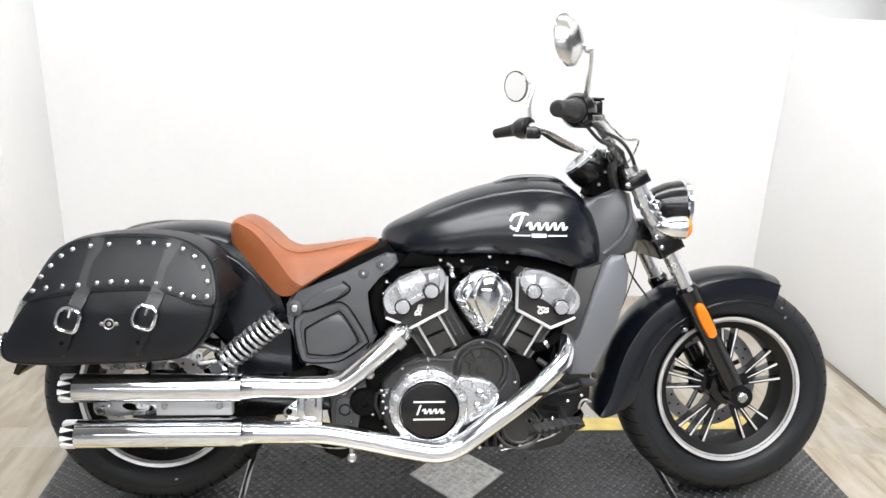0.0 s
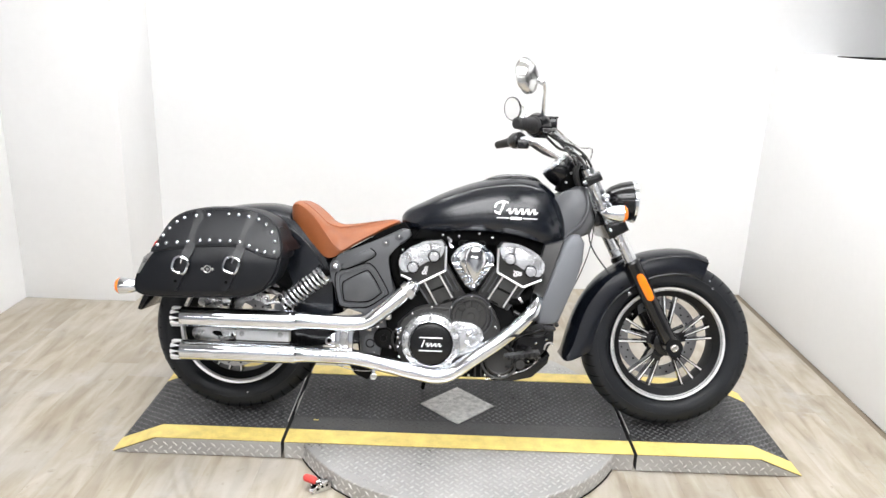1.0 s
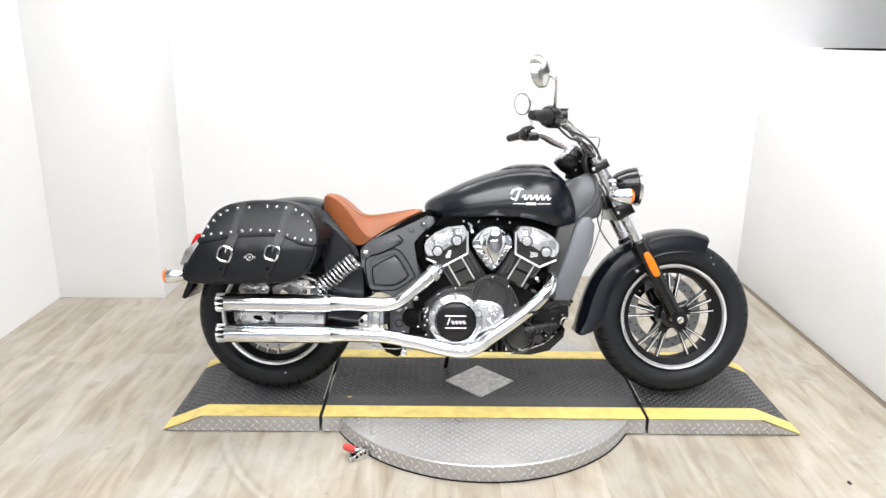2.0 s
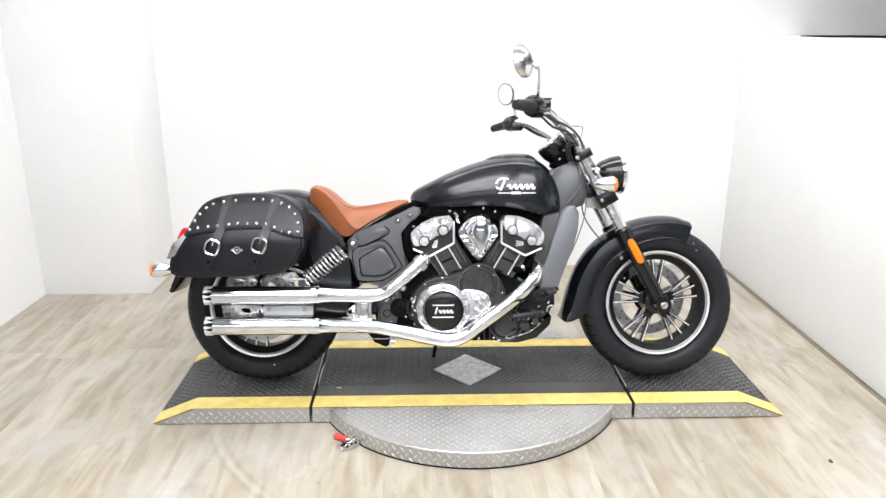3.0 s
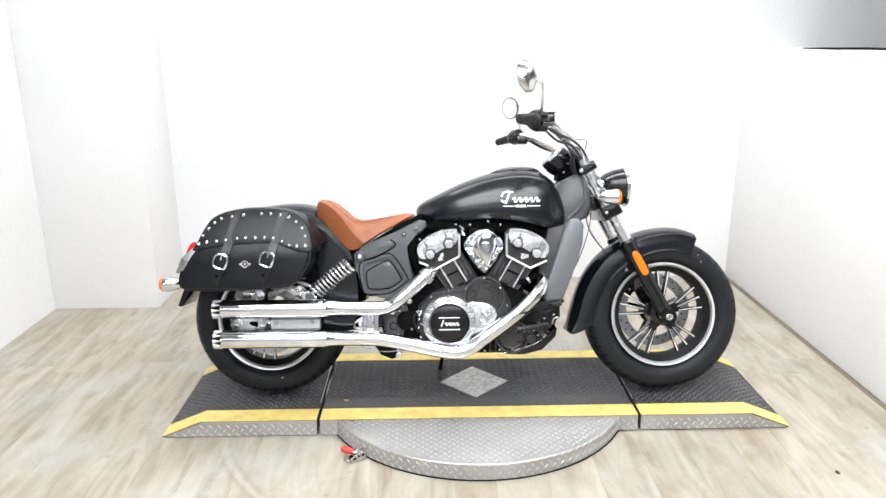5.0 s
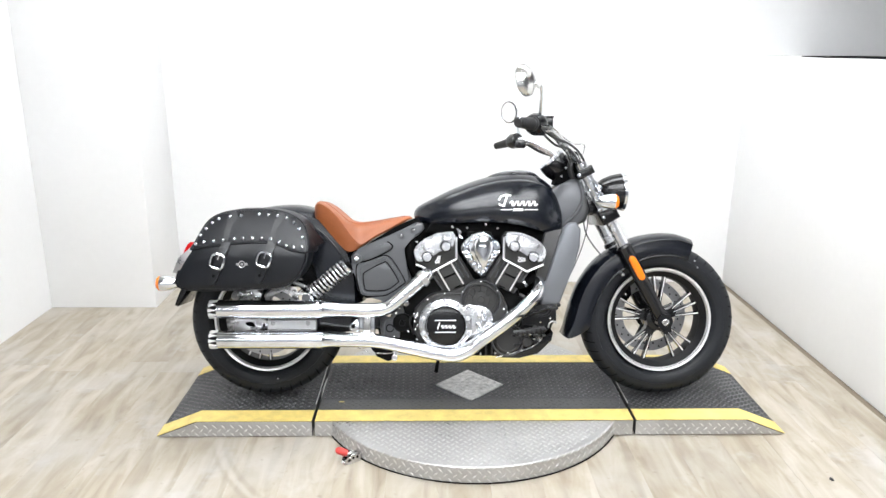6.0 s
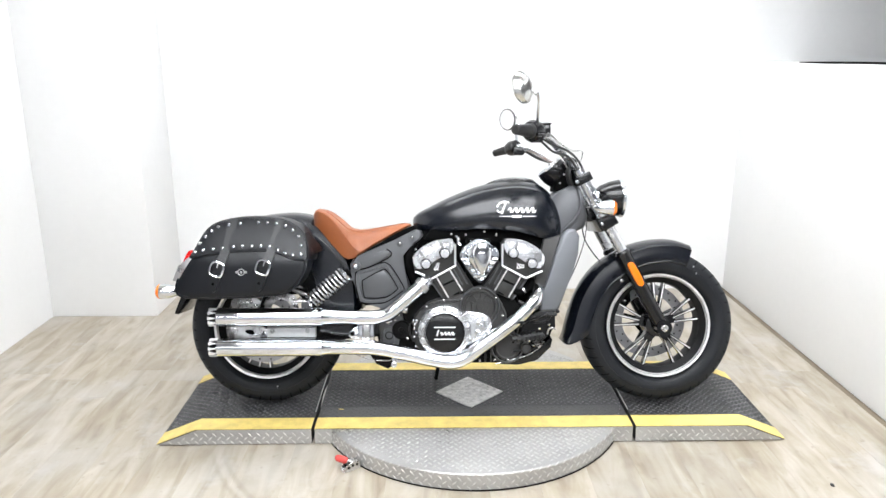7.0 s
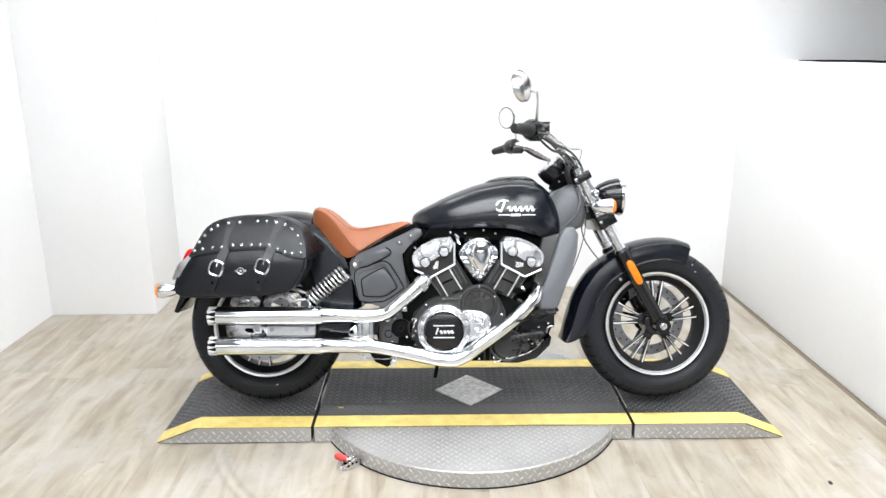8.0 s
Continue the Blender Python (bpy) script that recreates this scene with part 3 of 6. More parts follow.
def mirrored(name, ob, parent, label=""):
    """The same part on the other side of the machine."""
    me = ob.data.copy()
    me.transform(MIRRORED)
    me.flip_normals()
    return again(name, me, Matrix.Identity(4), parent, label)


def dome(outline, steps, centre):
    return loft([[(centre[0] + (x - centre[0]) * k, y, centre[1] + (z - centre[1]) * k) for x, z in outline] for k, y in steps])


# wheels
def wheel(name, axle, half, rim_r, tyre_r, label, first):
    x, yc, z = axle
    rim = part(name, lathe([(rim_r - 0.030, -half * 0.55), (rim_r - 0.012, -half * 0.82), (rim_r - 0.004, -half * 0.98), (rim_r + 0.004, -half * 0.98),
                            (rim_r + 0.004, half * 0.98), (rim_r - 0.004, half * 0.98), (rim_r - 0.012, half * 0.82), (rim_r - 0.030, half * 0.55),
                            (rim_r - 0.034, 0.0)], axle, 72, "y", None, True), RIM_BLACK, bike, label)
    # machined lips
    for s in (-1, 1):
        part("rim_lip", lathe([(rim_r - 0.0085, s * half * 0.90), (rim_r - 0.0055, s * half * 0.99), (rim_r - 0.0040, s * half * 0.96), (rim_r - 0.0025, s * half * 1.02), (rim_r + 0.0055, s * half * 1.05), (rim_r + 0.0055, s * half * 0.92), (rim_r - 0.0075, s * half * 0.82)],
                              axle, 72, "y", None, True), TRIM, rim, "bright machined lip")
    # tyre with a rounded section
    mid = (tyre_r - rim_r) / 2
    prof = []
    for k in range(21):
        a = radians(-152 + 304 * k / 20)
        c = math.cos(a)
        prof.append((rim_r + mid + mid * (abs(c) ** 0.85) * (1 if c > 0 else -1), half * 1.22 * math.copysign(abs(math.sin(a)) ** 0.8, math.sin(a))))
    part("tyre", lathe(prof, axle, 96, "y", None, True), RUBBER, rim, "black rubber tyre")
    for share, w in ((0.27, 0.0016), (0.52, 0.0011), (0.72, 0.0014)):
        r = rim_r + share * (tyre_r - rim_r)
        b = math.acos(max(-1.0, min(1.0, (r - rim_r - mid) / mid)))
        y = -half * 1.22 * math.sin(b) ** 0.8
        part("sidewall_ridge", lathe([(r - w, y + 0.001), (r - w * 0.5, y - w * 0.8), (r + w * 0.5, y - w * 0.8), (r + w, y + 0.001)], axle, 72, "y", None, True), RUBBER, rim)
    # tread grooves: slanting dark cuts over the crown, joined
    verts, faces = [], []
    for k in range(44):
        for s in (-1, 1):
            base = len(verts)
            for j in range(6):
                b = radians(12 + 58 * j / 5) * s
                a = 2 * math.pi * (k + 0.25 * (s + 1)) / 44 + 0.05 * j / 5
                r = rim_r + mid + mid * math.cos(b) ** 0.85 + 0.0004
                for da in (-0.006, 0.006):
                    verts.append((x + r * math.cos(a + da), yc + half * 1.22 * math.copysign(abs(math.sin(b)) ** 0.8, b), z + r * math.sin(a + da)))
            faces += [(base + 2 * j, base + 2 * j + 1, base + 2 * j + 3, base + 2 * j + 2) for j in range(5)]
    me = bpy.data.meshes.new("tread")
    me.from_pydata(verts, [], faces)
    me.materials.append(GAP)
    tagged(again("tread", me, Matrix.Identity(4), rim, "dark tread grooves"), "", "", "", "stuff")
    # hub and spokes in five bundles of three
    part("hub", lathe([(0.03, -half * 0.9), (0.046, -half * 0.8), (0.05, -half * 0.4), (0.042, 0), (0.05, half * 0.4), (0.046, half * 0.8), (0.03, half * 0.9)], axle, 32), GLOSS, rim, "black hub")
    for g in range(5):
        c, s = math.cos(radians(first + 72 * g)), math.sin(radians(first + 72 * g))
        root = []
        for r, w in ((0.034, 0.024), (0.054, 0.018), (0.078, 0.019)):
            root.append([(x + r * c - w * s * i, yc + y * half, z + r * s + w * c * i) for i, y in ((1, -0.60), (-1, -0.60), (-0.9, 0.05), (0.9, 0.05))])
        part("spoke_root", loft(root), GLOSS, rim)
        for k in (-1, 0, 1):
            mid_a = radians(first + 72 * g)
            a0, a1 = mid_a + radians(11 * k), mid_a + radians(15 * k)
            p0 = Vector((math.cos(a0) * 0.056, -half * 0.62, math.sin(a0) * 0.056))
            p1 = Vector((math.cos(a1) * (rim_r - 0.016), -half * 0.42, math.sin(a1) * (rim_r - 0.016)))
            d = (p1 - p0).normalized()
            n = Vector((0, 1, 0))
            s = d.cross(n).normalized()
            rings = []
            for p, w in ((p0, 0.0060), (p0.lerp(p1, 0.6), 0.0046), (p1, 0.0062)):
                q = p + Vector(axle)
                rings.append([q - s * w, q + s * w, q + s * w * 0.8 + n * half * 0.45, q - s * w * 0.8 + n * half * 0.45])
            part("spoke", loft(rings), GLOSS, rim)
            rings = []
            for p, w in ((p0.lerp(p1, 0.12), 0.0012), (p0.lerp(p1, 0.5), 0.0020), (p1, 0.0034)):
                q = p + Vector(axle) - n * 0.0012
                rings.append([q - s * w, q + s * w, q + s * w + n * 0.0022, q - s * w + n * 0.0022])
            # bright machined face of each spoke
            part("spoke_face", loft(rings), SPOKE_EDGE, rim, "bright machined spoke face")
    return rim


front_wheel = wheel("front_wheel", AXLE_F, 0.062, 0.198, 0.301, "black alloy front wheel", 22)
rear_wheel = wheel("rear_wheel", AXLE_R, 0.068, 0.200, 0.303, "black alloy rear wheel", 40)


for rim, marks in ((front_wheel, ((1.681, -0.0735, 0.544, 0.0035), (1.692, -0.0745, 0.518, 0.0045))), (rear_wheel, ((0.057, -0.062, 0.082, 0.0045), (0.079, -0.060, 0.066, 0.0045)))):
    for x, y, z, r in marks:
        part("chalk_mark", lathe([(r, 0.004), (r * 0.9, -0.001), (0.0005, -0.0014)], (x, y, z), 10), DISC, rim, "pale mark on the tyre wall")


def brake_disc(axle, y, r, holes, parent):
    ob = part("brake_disc", lathe([(r * 0.73, -0.002), (r, -0.002), (r, 0.002), (r * 0.73, 0.002)], (axle[0], y, axle[2]), 64, "y", None, True), DISC, parent, "drilled steel brake disc")
    me = finish(lathe([(0.0035, -0.0006), (0.0035, 0.0006)], (0, 0, 0), 8), "disc_hole", GAP)
    for k in range(holes):
        a = 2 * math.pi * k / holes
        q = r * (0.80 if k % 2 else 0.92)
        again("disc_hole", me, Matrix.Translation((axle[0] + q * math.cos(a), y - 0.002, axle[2] + q * math.sin(a))), ob)
    part("disc_carrier", lathe([(0.030, -0.003), (0.056, -0.003), (0.056, 0.003), (0.030, 0.003)], (axle[0], y + 0.006, axle[2]), 40, "y", None, True), GLOSS, ob, "black disc carrier")
    for k in range(5):
        a = 2 * math.pi * k / 5 + 0.4
        c, s = math.cos(a), math.sin(a)
        part("carrier_arm", rod((axle[0] + 0.05 * c, y + 0.005, axle[2] + 0.05 * s), (axle[0] + r * 0.70 * c, y + 0.003, axle[2] + r * 0.76 * s), 0.007, 8), GLOSS, ob)
    return ob


brake_disc(AXLE_F, 0.075, 0.149, 40, front_wheel)
brake_disc(AXLE_R, -0.085, 0.134, 36, rear_wheel)


# fenders: an arched section carried along a curve
def fender(name, curve, section, mat, label, per=6, thick=0.004, taper=0.0):
    path = smooth_path(curve, per)
    rings = []
    for i, (x, z) in enumerate(path):
        a, b = path[max(i - 1, 0)], path[min(i + 1, len(path) - 1)]
        t = Vector((b[0] - a[0], 0, b[1] - a[1])).normalized()
        n = Vector((-t.z, 0, t.x))          # outward, for a curve that runs from the rear to the front over the top
        if n.z < 0 and i > len(path) * 0.3 and i < len(path) * 0.7:
            n = -n
        rings.append((Vector((x, 0, z)), n))
    skin = []
    for i, (q, n) in enumerate(rings):
        t = i / (len(rings) - 1)
        k = min(1.0, 0.15 + t / taper) if taper else 1.0        # the skirt runs out towards the low end
        outer = [q + n * h * k + Vector((0, y, 0)) for y, h in section]
        inner = [q + n * (h * k - thick) + Vector((0, y * 0.97, 0)) for y, h in section][::-1]
        skin.append(outer + inner)
    return part(name, loft(skin), mat, bike, label)


front_section = [(-0.082, -0.078), (-0.083, -0.045), (-0.078, -0.018), (-0.062, -0.006), (-0.03, 0.004), (0, 0.007), (0.03, 0.004), (0.062, -0.006), (0.078, -0.018), (0.083, -0.045), (0.082, -0.078)]
front_fender = fender("front_fender", [(1.683, 0.622), (1.625, 0.640), (1.555, 0.643), (1.470, 0.628), (1.385, 0.590), (1.310, 0.535), (1.252, 0.455), (1.218, 0.370), (1.196, 0.290), (1.183, 0.245)][::-1],
                      front_section, PAINT, "satin black front fender", taper=0.16)
arch = smooth_path([(1.683, 0.622), (1.625, 0.640), (1.555, 0.643), (1.470, 0.628), (1.385, 0.590), (1.310, 0.535), (1.252, 0.455), (1.218, 0.370)], 6)
for drop, y in ((0.0165, -0.0795), (0.077, -0.0830)):
    bead = []
    for i, (x, z) in enumerate(arch):
        (xa, za), (xb, zb) = arch[max(i - 1, 0)], arch[min(i + 1, len(arch) - 1)]
        l = math.hypot(xb - xa, zb - za)
        bead.append((x - drop * (za - zb) / l * -1, y, z + drop * (xb - xa) / l))
    part("fender_bead", tube(bead, 0.0022, 8), PAINT, front_fender, "rolled bead of the fender")
front_fender.location.x -= 0.006
rear_section = [(-0.118, -0.16), (-0.125, -0.06), (-0.118, -0.025), (-0.095, -0.006), (-0.05, 0.004), (0, 0.008), (0.05, 0.004), (0.095, -0.006), (0.118, -0.025), (0.125, -0.06), (0.118, -0.16)]
rear_fender = fender("rear_fender", [(-0.285, 0.49), (-0.268, 0.57), (-0.212, 0.650), (-0.12, 0.708), (0.0, 0.742), (0.13, 0.753), (0.222, 0.732), (0.290, 0.685), (0.345, 0.61), (0.380, 0.51), (0.388, 0.385)],
                     rear_section, PAINT, "satin black rear fender")


part("fender_edge", tube(smooth_path([(0.150, -0.1215, 0.700), (0.203, -0.1225, 0.680), (0.233, -0.124, 0.662), (0.269, -0.126, 0.630), (0.299, -0.127, 0.593), (0.322, -0.127, 0.556), (0.340, -0.125, 0.510)], 5), 0.0035, 8), PAINT, rear_fender, "rolled edge of the fender skirt")

# fuel tank
def spaced(table, n):
    """Stations along a table of rows, smoothly filled in."""
    return smooth_path(table, n)


TANK = [(0.586, 0.726, 0.722, 0.004), (0.592, 0.742, 0.706, 0.045), (0.612, 0.760, 0.694, 0.078), (0.66, 0.785, 0.682, 0.112), (0.745, 0.826, 0.686, 0.140), (0.85, 0.864, 0.690, 0.156),
        (0.955, 0.884, 0.684, 0.163), (1.03, 0.884, 0.668, 0.160), (1.085, 0.866, 0.652, 0.150), (1.128, 0.828, 0.648, 0.130), (1.154, 0.780, 0.660, 0.105), (1.164, 0.745, 0.690, 0.070)]
HALF = [(0, 1.0), (0.28, 0.988), (0.5, 0.950), (0.66, 0.892), (0.738, 0.850), (0.760, 0.828), (0.82, 0.745), (0.885, 0.645), (0.945, 0.51), (0.985, 0.37), (1.0, 0.25), (0.975, 0.12), (0.90, 0.03), (0.75, -0.01), (0.4, -0.01), (0, -0.01)]
tank_rows = spaced(TANK, 5)
tank_rings = []
for x, top, low, w in tank_rows:
    right = [(x, -w * u, low + (top - low) * v) for u, v in HALF]
    left = [(x, w * u, low + (top - low) * v) for u, v in HALF[1:-1]][::-1]
    tank_rings.append(right + left)
fuel_tank = part("fuel_tank", loft(tank_rings), PAINT, bike, "satin black teardrop fuel tank")


def tank_side(x, z):
    """The tank's near side at x and z."""
    rows = np.array(tank_rows)
    top, low, w = (np.interp(x, rows[:, 0], rows[:, k]) for k in (1, 2, 3))
    v = (z - low) / (top - low)
    hs = sorted((b, a) for a, b in HALF[5:12])
    return -w * np.interp(v, [h[0] for h in hs], [h[1] for h in hs])


def on_tank(name, pts, mat, lift=0.0012):
    """A thin decal on the tank's near side."""
    bm = bmesh.new()
    a = [bm.verts.new((x, tank_side(x, z) - lift, z)) for x, z in pts]
    b = [bm.verts.new((x, tank_side(x, z) + 0.001, z)) for x, z in pts]
    n = len(pts)
    bm.faces.new(a)
    for i in range(n):
        bm.faces.new((a[i], b[i], b[(i + 1) % n], a[(i + 1) % n]))
    return part(name, bm, mat, fuel_tank, "white decal shape")


def slanted(x0, x1, z0, z1, slant=0.012):
    return [(x0, z0), (x1, z0), (x1 + slant, z1), (x0 + slant, z1)]


def wave(x0, x1, z0, amp, turns, thick):
    """A scribbled ribbon: a slanted wave, thick on the down strokes, as quads in x and z."""
    quads, n = [], turns * 10
    for i in range(n):
        row = []
        for k in (i, i + 1):
            p = 2 * math.pi * k / 10
            x = x0 + (x1 - x0) * k / n + 0.30 * amp * math.sin(p)
            row.append((x, z0 + amp * math.sin(p)))
        w = thick * (1.15 if math.cos(2 * math.pi * (i + 0.5) / 10) < 0 else 0.75)
        (xa, za), (xb, zb) = row
        quads.append([(xa - w, za), (xa + w, za), (xb + w, zb), (xb - w, zb)])
    return quads


# emblem: plain white shapes, a wave ribbon with a tall first stroke over a broken bar
for q in wave(0.948, 1.054, 0.7655, 0.0105, 5, 0.0036):
    on_tank("decal_wave", q, WHITE)
on_tank("decal_wave", slanted(0.919, 0.927, 0.752, 0.794, 0.017), WHITE)
on_tank("decal_wave", [(0.910, 0.776), (0.918, 0.789), (0.938, 0.795), (0.954, 0.792), (0.952, 0.798), (0.934, 0.801), (0.914, 0.795), (0.904, 0.779)], WHITE)
on_tank("decal_wave", [(0.905, 0.763), (0.913, 0.755), (0.924, 0.758), (0.921, 0.763), (0.914, 0.762), (0.909, 0.768)], WHITE)
on_tank("decal_bar", slanted(0.914, 0.957, 0.7405, 0.7440, 0.001), WHITE)
on_tank("decal_bar", slanted(1.003, 1.053, 0.7405, 0.7440, 0.001), WHITE)
on_tank("decal_bar", slanted(0.961, 0.999, 0.7375, 0.7470, 0.0), WHITE)

part("filler_cap", lathe([(0.045, 0), (0.045, 0.008), (0.038, 0.013), (0.001, 0.014)], (1.0, -0.02, 0.873), 32, "z"), GLOSS, fuel_tank, "black filler cap")
part("tank_console", tube(smooth_path([(0.87, -0.02, 0.864), (0.95, -0.03, 0.882), (1.04, -0.035, 0.881), (1.085, -0.03, 0.860)]), [0.004, 0.006, 0.009, 0.011, 0.012, 0.012, 0.012, 0.012, 0.012, 0.012, 0.012, 0.012, 0.011, 0.009, 0.008, 0.006, 0.005, 0.004, 0.003], 10), GLOSS, fuel_tank)

# seat
SEAT = [(0.206, 0.744, 0.740, 0.730, 0.05), (0.213, 0.765, 0.752, 0.712, 0.115), (0.232, 0.774, 0.763, 0.700, 0.140), (0.265, 0.760, 0.748, 0.662, 0.153), (0.30, 0.733, 0.716, 0.622, 0.162), (0.335, 0.703, 0.670, 0.588, 0.166),
        (0.365, 0.692, 0.630, 0.587, 0.166), (0.39, 0.691, 0.612, 0.602, 0.164), (0.44, 0.698, 0.642, 0.633, 0.152), (0.505, 0.710, 0.678, 0.668, 0.122), (0.55, 0.717, 0.702, 0.692, 0.088), (0.572, 0.716, 0.709, 0.703, 0.055), (0.580, 0.709, 0.707, 0.705, 0.02)]
# outer share of the width, share of the drop from the crown to the ridge
SEAT_TOP = [(0, -0.02), (0.35, -0.03), (0.60, 0.04), (0.76, 0.20), (0.88, 0.46), (0.955, 0.76), (0.99, 0.95), (1.0, 1.0)]
rings = []
for x, top, ridge, low, w in spaced(SEAT, 6):
    right = [(x, -w * u, top - (top - ridge) * v) for u, v in SEAT_TOP] + [(x, -w * 1.0, ridge + (low - ridge) * 0.10), (x, -w * 0.985, ridge + (low - ridge) * 0.55), (x, -w * 0.93, low), (x, -w * 0.5, low), (x, 0, low)]
    rings.append(right + [(a, -b, c) for a, b, c in right[1:-1]][::-1])
seat = part("seat", loft(rings), TAN, bike, "tan leather solo seat with raised back", 40)
part("piping", tube([(x, -w * 1.0, ridge + 0.0008) for x, top, ridge, low, w in spaced(SEAT[2:8], 6)], 0.0024, 8), TAN, seat, "stitched tan piping")
part("piping", tube([(x, -w * 0.62, top - (top - ridge) * 0.04 + 0.0005) for x, top, ridge, low, w in spaced(SEAT[2:-2], 6)], 0.0016, 8), TAN, seat, "stitched tan piping")
part("seat_base", prism([(0.345, 0.570), (0.42, 0.618), (0.53, 0.683), (0.60, 0.714), (0.62, 0.69), (0.42, 0.572), (0.35, 0.545)], -0.13, 0.13, 0.003), GAP, seat, "black seat base")

# neck casting and frame
neck = part("neck_casting", prism([(1.085, 0.800), (1.150, 0.838), (1.205, 0.864), (1.236, 0.850), (1.264, 0.742), (1.250, 0.696), (1.190, 0.672), (1.10, 0.640), (1.06, 0.66)], -0.095, 0.095, 0.018, 3), CAST, bike, "graphite cast steering neck")
part("neck_rib", tube(smooth_path([(1.17, -0.097, 0.690), (1.215, -0.099, 0.735), (1.235, -0.098, 0.790), (1.225, -0.092, 0.850)]), 0.007, 10), CAST, neck)
PANEL = [(0.362, 0.535), (0.352, 0.562), (0.362, 0.582), (0.384, 0.588), (0.598, 0.694), (0.622, 0.690), (0.628, 0.670), (0.606, 0.646), (0.562, 0.622), (0.542, 0.596), (0.546, 0.566), (0.578, 0.486), (0.566, 0.462),
         (0.530, 0.430), (0.508, 0.392), (0.470, 0.388), (0.455, 0.412), (0.392, 0.416), (0.376, 0.44)]
side_panel = part("side_panel", prism(PANEL, -0.152, -0.115, 0.009, 3), CAST, bike, "graphite cast side frame panel")
mirrored("side_panel", side_panel, bike, "graphite cast side frame panel")
INSET = [(0.401, 0.494), (0.412, 0.508), (0.468, 0.538), (0.489, 0.537), (0.525, 0.479), (0.520, 0.464), (0.484, 0.441), (0.417, 0.440), (0.406, 0.452)]
BORDER = [(0.376, 0.528), (0.424, 0.550), (0.474, 0.567), (0.497, 0.561), (0.516, 0.538), (0.551, 0.477), (0.542, 0.460), (0.494, 0.427), (0.462, 0.419), (0.402, 0.420), (0.386, 0.440)]


def scaled(outline, k):
    cx, cz = sum(p[0] for p in outline) / len(outline), sum(p[1] for p in outline) / len(outline)
    return [(cx + (x - cx) * k, cz + (z - cz) * k) for x, z in outline]


def band(outer, inner, y0, y1):
    """A raised rim between two outlines with equal numbers of points, from its foot y0 to its top y1, with sloping sides."""
    lift = lambda pts, y: [(x, y, z) for x, z in pts]
    top = lambda k: [(a + (c - a) * k, b + (d - b) * k) for (a, b), (c, d) in zip(outer, inner)]
    rings = [lift(top(0.0), y0), lift(top(0.12), y1), lift(top(0.88), y1), lift(top(1.0), y0)]
    return loft(rings + rings[:1], False)


part("panel_rib", band(smooth_path(scaled(BORDER, 1.0), 3, True), smooth_path(scaled(BORDER, 0.84), 3, True), -0.149, -0.160), CAST, side_panel, "raised rim round the panel's cover")
# dark tubes stand in for the shadow at the foot of the steps
for outline in (scaled(BORDER, 1.035), scaled(INSET, 1.05)):
    part("panel_shadow_line", tube([(x, -0.1505, z) for x, z in smooth_path(outline, 4, True) + [outline[0]]], 0.0030, 6), ENGINE_DARK, side_panel, "dark line put in for the shadow under a step")
part("panel_inset", prism(smooth_path(INSET, 2, True), -0.162, -0.148, 0.003, 2), CAST, side_panel, "raised cover of the panel")
part("panel_arm", prism(smooth_path([(0.392, 0.560), (0.422, 0.586), (0.455, 0.607), (0.488, 0.617), (0.503, 0.607), (0.492, 0.592), (0.450, 0.570), (0.408, 0.550)], 2, True), -0.162, -0.150, 0.004, 2), CAST, side_panel)
# the arm's shadow line, also put in as a dark tube
part("panel_shadow_line", tube([(x, -0.1515, z) for x, z in smooth_path([(0.402, 0.543), (0.450, 0.564), (0.497, 0.588), (0.509, 0.606), (0.490, 0.622)], 5)], 0.0028, 6), ENGINE_DARK, side_panel, "dark line put in for the shadow under a step")
bolt_mesh = finish(stud((0, 0, 0), 0.012, -0.010), "bolt", CHROME)
small_bolt = finish(stud((0, 0, 0), 0.0062, -0.007), "bolt", SATIN_CHROME)
boss = finish(lathe([(0.019, 0), (0.019, -0.01), (0.014, -0.014), (0.001, -0.014)], (0, 0, 0), 20), "boss", CAST)
again("boss", boss, Matrix.Translation((0.375, -0.158, 0.557)), side_panel)
again("bolt", bolt_mesh, Matrix.Translation((0.375, -0.170, 0.557)), side_panel, "chrome bolt")
for x, z in ((0.542, 0.643), (0.587, 0.664)):
    again("boss", boss, Matrix.Translation((x, -0.144, z)) @ Matrix.Scale(0.75, 4), side_panel)
    again("bolt", small_bolt, Matrix.Translation((x, -0.154, z)), side_panel, "chrome bolt")

# radiator with its painted shrouds
part("radiator", prism([(1.10, 0.66), (1.19, 0.66), (1.13, 0.38), (1.05, 0.38)], -0.13, 0.13, 0.004), GAP, bike, "black radiator core")
shroud = part("radiator_shroud", prism([(1.150, 0.672), (1.172, 0.694), (1.200, 0.694), (1.217, 0.668), (1.213, 0.600), (1.190, 0.525), (1.140, 0.392), (1.128, 0.384), (1.070, 0.384), (1.064, 0.396), (1.082, 0.46)], -0.168, -0.128, 0.012, 3), SHROUD, bike,
              "silver grey painted radiator shroud")
mirrored("radiator_shroud", shroud, bike, "silver grey painted radiator shroud")
part("radiator_flank", prism([(1.085, 0.655), (1.150, 0.672), (1.082, 0.46), (1.064, 0.396), (1.03, 0.40)], -0.150, -0.10, 0.003), ENGINE, bike)

# engine
engine = part("crankcase", prism([(0.50, 0.44), (0.56, 0.47), (0.66, 0.46), (0.84, 0.50), (0.98, 0.46), (1.01, 0.34), (1.06, 0.28), (1.05, 0.21), (0.98, 0.180), (0.70, 0.185), (0.55, 0.21), (0.50, 0.28)], -0.135, 0.135, 0.02, 3), ENGINE_DARK, bike,
              "dark grey engine crankcase")
